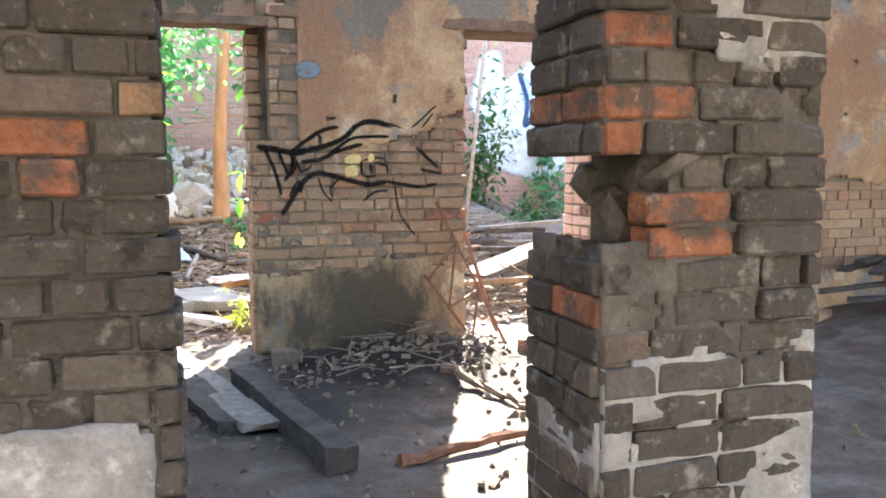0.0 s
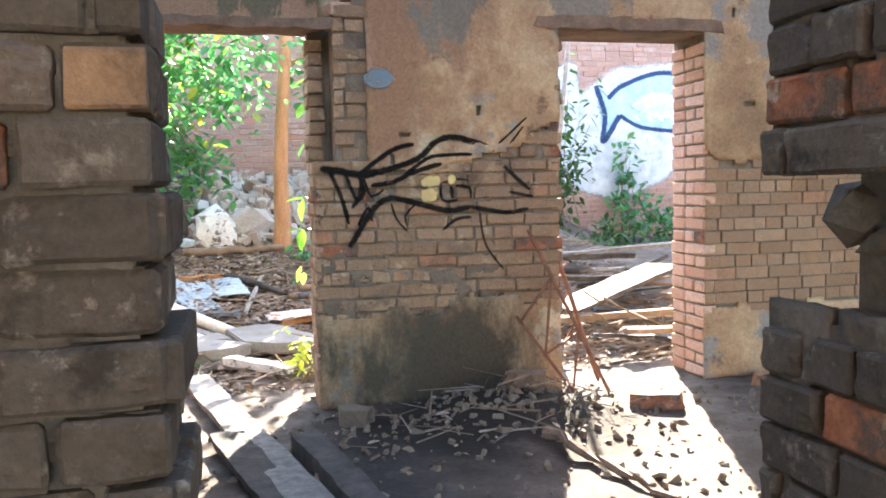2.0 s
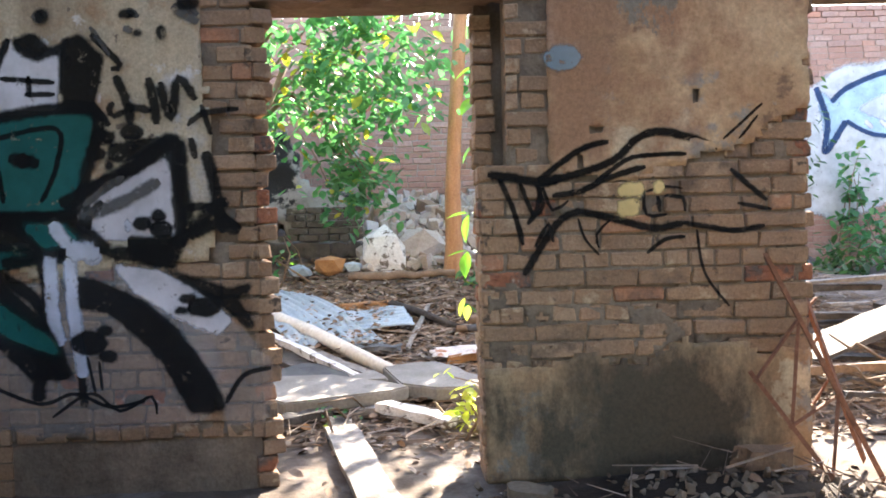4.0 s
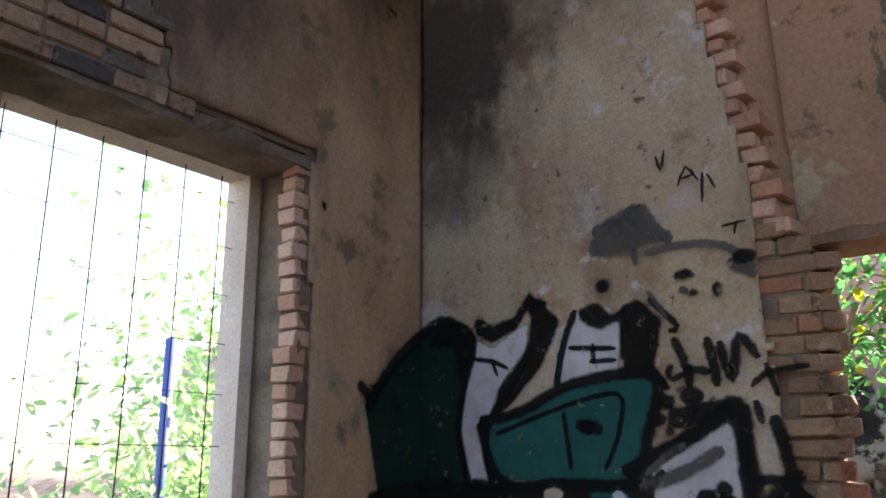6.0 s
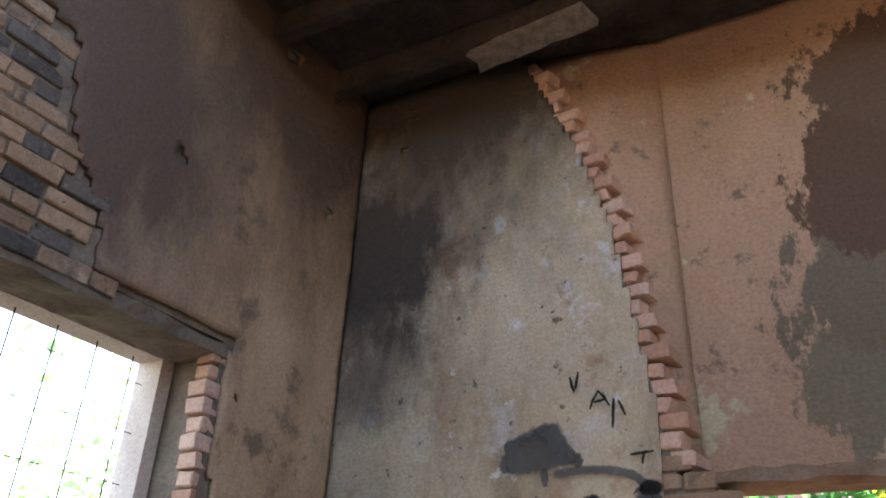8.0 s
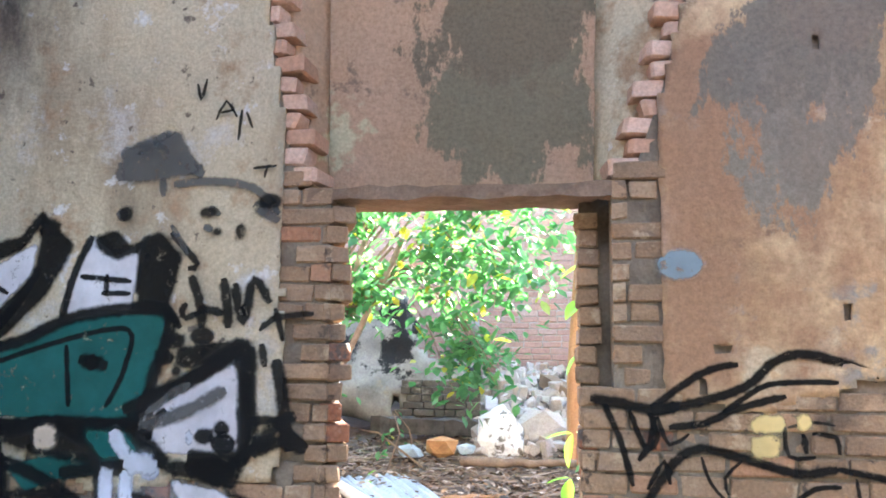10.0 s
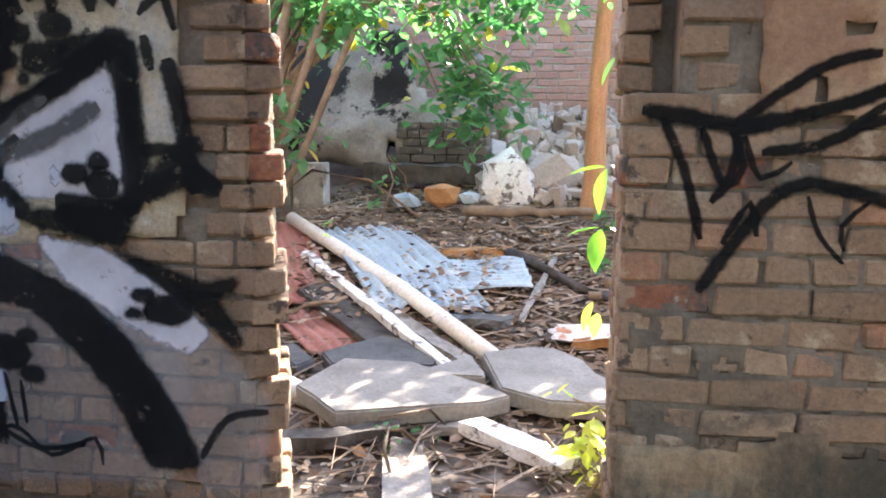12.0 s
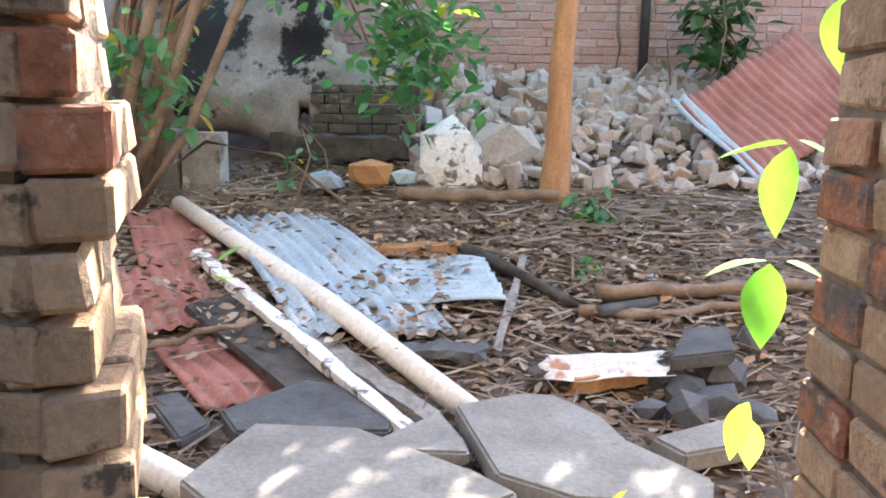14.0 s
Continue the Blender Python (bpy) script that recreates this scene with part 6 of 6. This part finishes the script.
def jamb(x, facing, z1, mat, jut, seed, splay=0.0, step=None, y1=YB):
    r = random.Random(seed)
    for k in range(int(z1 / COURSE)):
        z = (k + 0.5) * COURSE
        y0 = 5.46 if step and z > step else YF
        cuts = (y0 - 0.004, y0 + 0.115, y0 + 0.235, y1 + 0.01) if k % 2 else (y0 - 0.004, y0 + 0.225, y1 + 0.01)
        push = jut * (0.8 if (k // 2) % 2 else 0.1) + r.uniform(0, 0.008)
        for a, b in zip(cuts, cuts[1:]):
            kind = "stretcher" if b - a > 0.18 else "header"
            base = 0.222 if kind == "stretcher" else 0.104
            m = mat
            if facing > 0 and r.random() < 0.14 or r.random() < 0.04:
                m = M["brick_red"]
            ob = new("brick", r.choice(brick_data(kind, m)))
            ob.parent = wall_far
            ob.matrix_basis = Matrix.Translation((x + facing * (push - 0.040) - splay * ((a + b) / 2 - YF), (a + b) / 2, z)) @ Matrix.Rotation(math.pi / 2 + math.atan(splay), 4, "Z") @ Matrix.Rotation(r.gauss(0, 0.015), 4, "Z") @ Matrix.Diagonal(((b - a - 0.010) / base, 1, 1, 1))


jamb(0.0, 1, 2.15, M["brick_tan"], 0.045, 1, 0.36)
jamb(0.93, -1, 2.15, M["brick_tan"], 0.012, 2, 0.0, 1.37)
jamb(3.34, -1, 2.15, M["brick_pink"], 0.006, 3)
jamb(2.36, 1, 2.15, M["brick_tan"], 0.03, 4)

# window hole: broken brick ends, and bare courses above it
rng = random.Random(14)
for k in range(int((WIN[3] - WIN[2]) / COURSE)):
    z = WIN[2] + (k + 0.5) * COURSE
    ob = new("brick", rng.choice(brick_data("header", M["brick_pink"])))
    ob.parent = wall_left
    ob.matrix_basis = Matrix.Translation((XL - 0.06, WIN[1] + rng.uniform(-0.02, 0.03), z)) @ Matrix.Rotation(rng.gauss(0, 0.08), 4, "Z")
lay(wall_left, M["brick_tan"], (XL, 2.3, 0), (0, 1, 0), (1, 0, 0), 1.5, 2.68, 3.75, lambda a, z: bare_left(2.3 + a, z), seed=15, odd=lambda c, z, r: M["brick_grey"] if r.random() < 0.45 else M["brick_tan"])

# the piers
def set_bricks(lo, red, tan):
    """Grey bricks, but for the orange and tan ones let into these places."""
    def near(c, z, places):
        return any(abs(lo + c - x) < 0.062 and abs(z - h) < 0.038 for x, h in places)

    def pick(c, z, r):
        return M["brick_red"] if near(c, z, red) else (M["brick_tan"] if near(c, z, tan) else M["brick_grey"])
    return pick


def odd_grey(c, z, r):
    """The broken edge: a single orange brick here and there."""
    return M["brick_red"] if abs(z - 1.37) < 0.039 or (abs(z - 0.86) < 0.039 and c > 0.2) else M["brick_grey"]


lay(pier_left, M["brick_grey"], (-0.55, PL_Y, 0), (1, 0, 0), (0, -1, 0), 0.995, 0.62, 2.3, lambda a, z: True, seed=21, proud=0.01, odd=set_bricks(-0.55, ((0.18, 1.29), (0.23, 1.20)), ((0.32, 1.38), (0.42, 1.38))), lean=lambda a, z: 0.022 * (1.55 - z) * a)
lay(pier_left, M["brick_grey"], (PL_X, PL_Y, 0), (0, 1, 0), (1, 0, 0), 0.24, 0.0, 2.3, lambda a, z: True, seed=22, proud=0.004, bond="stretcher", lean=lambda a, z: 0.022 * (1.55 - z) + 0.010 * math.sin(z * 37))
plaster(pier_left, M["plaster_grey"], (-1.9, PL_Y, 0), (1, 0, 0), (0, -1, 0), 2.33, 0.0, 0.95, lambda a, z: z < 0.70 + 0.14 * nz(a * 3, z * 3, 2), thick=0.024, rough=0.014, seed=8.0, label="grey render bulging off the bricks")
notch = lambda a, z: not (1.05 < z < 1.27 and a < 0.16)
lay(pier_right, M["brick_grey"], (PR_X, PR_Y, 0), (1, 0, 0), (0, -1, 0), PR_X1 - PR_X, 0.0, 2.3, lambda a, z: notch(a, z) and nz(a * 4, z * 4, 4) < 0.45, seed=23, proud=0.012, odd=set_bricks(PR_X, ((1.41, 1.35), (1.46, 1.29), (1.64, 1.30), (1.47, 1.22), (1.51, 1.15), (1.46, 1.51), (1.53, 1.02)), ()))
lay(pier_right, M["brick_grey"], (PR_X, PR_Y1, 0), (0, -1, 0), (-1, 0, 0), PR_Y1 - PR_Y - 0.012, 0.0, 2.3, lambda a, z: not 1.05 < z < 1.27, seed=24, proud=0.012, odd=odd_grey)
SALT = lambda a, z: z < 0.78 + 0.22 * nz(a * 4, z * 4, 6)
plaster(pier_right, M["plaster_grey"], (PR_X, PR_Y, 0), (1, 0, 0), (0, -1, 0), PR_X1 - PR_X, 0.0, 2.4, lambda a, z: SALT(a, z) and nz(a * 7, z * 9, 3) > -0.22 or (a > 0.26 + 0.1 * nz(a, z * 5, 2) and z > 1.44 + 0.10 * nz(a * 5, 1, 3)), cell=0.018, thick=0.010, rough=0.016, seed=9.0, label="patchy grey render with white salt bloom")
plaster(pier_right, M["plaster_grey"], (PR_X, PR_Y1, 0), (0, -1, 0), (-1, 0, 0), PR_Y1 - PR_Y, 0.0, 0.75, lambda a, z: z < 0.62 + 0.1 * nz(a * 6, z * 6, 5) and nz(a * 8, z * 8, 4) > -0.2, cell=0.018, thick=0.010, rough=0.014, seed=10.0)
# mortar smeared over the brick faces of the piers and of the doorway wall
plaster(pier_right, M["mortar_grey"], (PR_X, PR_Y, 0), (1, 0, 0), (0, -1, 0), PR_X1 - PR_X, 0.0, 2.4, lambda a, z: notch(a, z) and nz(a * 13, z * 13, 12) > -0.1, cell=0.016, thick=-0.003, rough=0.016, seed=12.0)
plaster(pier_right, M["mortar_grey"], (PR_X, PR_Y1, 0), (0, -1, 0), (-1, 0, 0), PR_Y1 - PR_Y, 0.0, 2.4, lambda a, z: not 1.05 < z < 1.27 and nz(a * 13, z * 13, 12) > -0.1, cell=0.016, thick=-0.003, rough=0.016, seed=13.0)
plaster(pier_left, M["mortar_grey"], (-0.55, PL_Y, 0), (1, 0, 0), (0, -1, 0), 0.98, 0.5, 2.4, lambda a, z: nz(a * 11, z * 11, 14) > -0.1, cell=0.016, thick=-0.004, rough=0.016, seed=14.0)
plaster(wall_far, M["mortar"], (0.95, YF, 0), (1, 0, 0), (0, -1, 0), 1.40, 0.4, 1.6, lambda a, z: bare_far(a + 0.95, z) and nz(a * 12, z * 12, 15) > -0.05 + 0.35 * (z - 0.9), cell=0.016, thick=-0.001, rough=0.012, seed=15.0)
plaster(wall_far, M["mortar"], (-1.15, YF, 0), (1, 0, 0), (0, -1, 0), 1.08, 0.25, 1.3, lambda a, z: bare_far(a - 1.15, z) and nz(a * 12, z * 12, 16) > -0.05, cell=0.016, thick=-0.001, rough=0.012, seed=16.0)

# the yard wall
lay(wall_yard, M["brick_yard"], (0.0, YW, 0), (1, 0, 0), (0, -1, 0), 3.4, 1.3, 2.55, lambda a, z: True, seed=31, bond="stretcher")
rest = []
lay(wall_yard, M["brick_yard_far"], (-4.0, YW, 0), (1, 0, 0), (0, -1, 0), 4.0, 0.5, 3.8, lambda a, z: True, seed=32, joined=rest, bond="stretcher")
lay(wall_yard, M["brick_yard_far"], (0.0, YW, 0), (1, 0, 0), (0, -1, 0), 3.4, 2.58, 3.8, lambda a, z: True, seed=33, joined=rest, bond="stretcher")
lay(wall_yard, M["brick_yard_far"], (3.4, YW, 0), (1, 0, 0), (0, -1, 0), 6.0, 0.2, 3.8, lambda a, z: True, seed=34, joined=rest, bond="stretcher")
joined_bricks(wall_yard, M["brick_yard_far"], rest)

# crumbled mortar in the bite of the pier, and lumps of render at the other pier's foot
rng = random.Random(61)
for k in range(9):
    z = rng.uniform(1.05, 1.24)
    rock("mortar_lump", (rng.uniform(0.08, 0.15), rng.uniform(0.08, 0.16), rng.uniform(0.05, 0.1)), M["mortar_grey"], 400 + k, pier_right,
         Matrix.Translation((PR_X + 0.17 + (z - 1.14) * 0.25 - rng.uniform(0, 0.05) * (z < 1.12), PR_Y + rng.uniform(0.02, 0.4), z)) @ Euler((k, k * 2.0, k)).to_matrix().to_4x4())
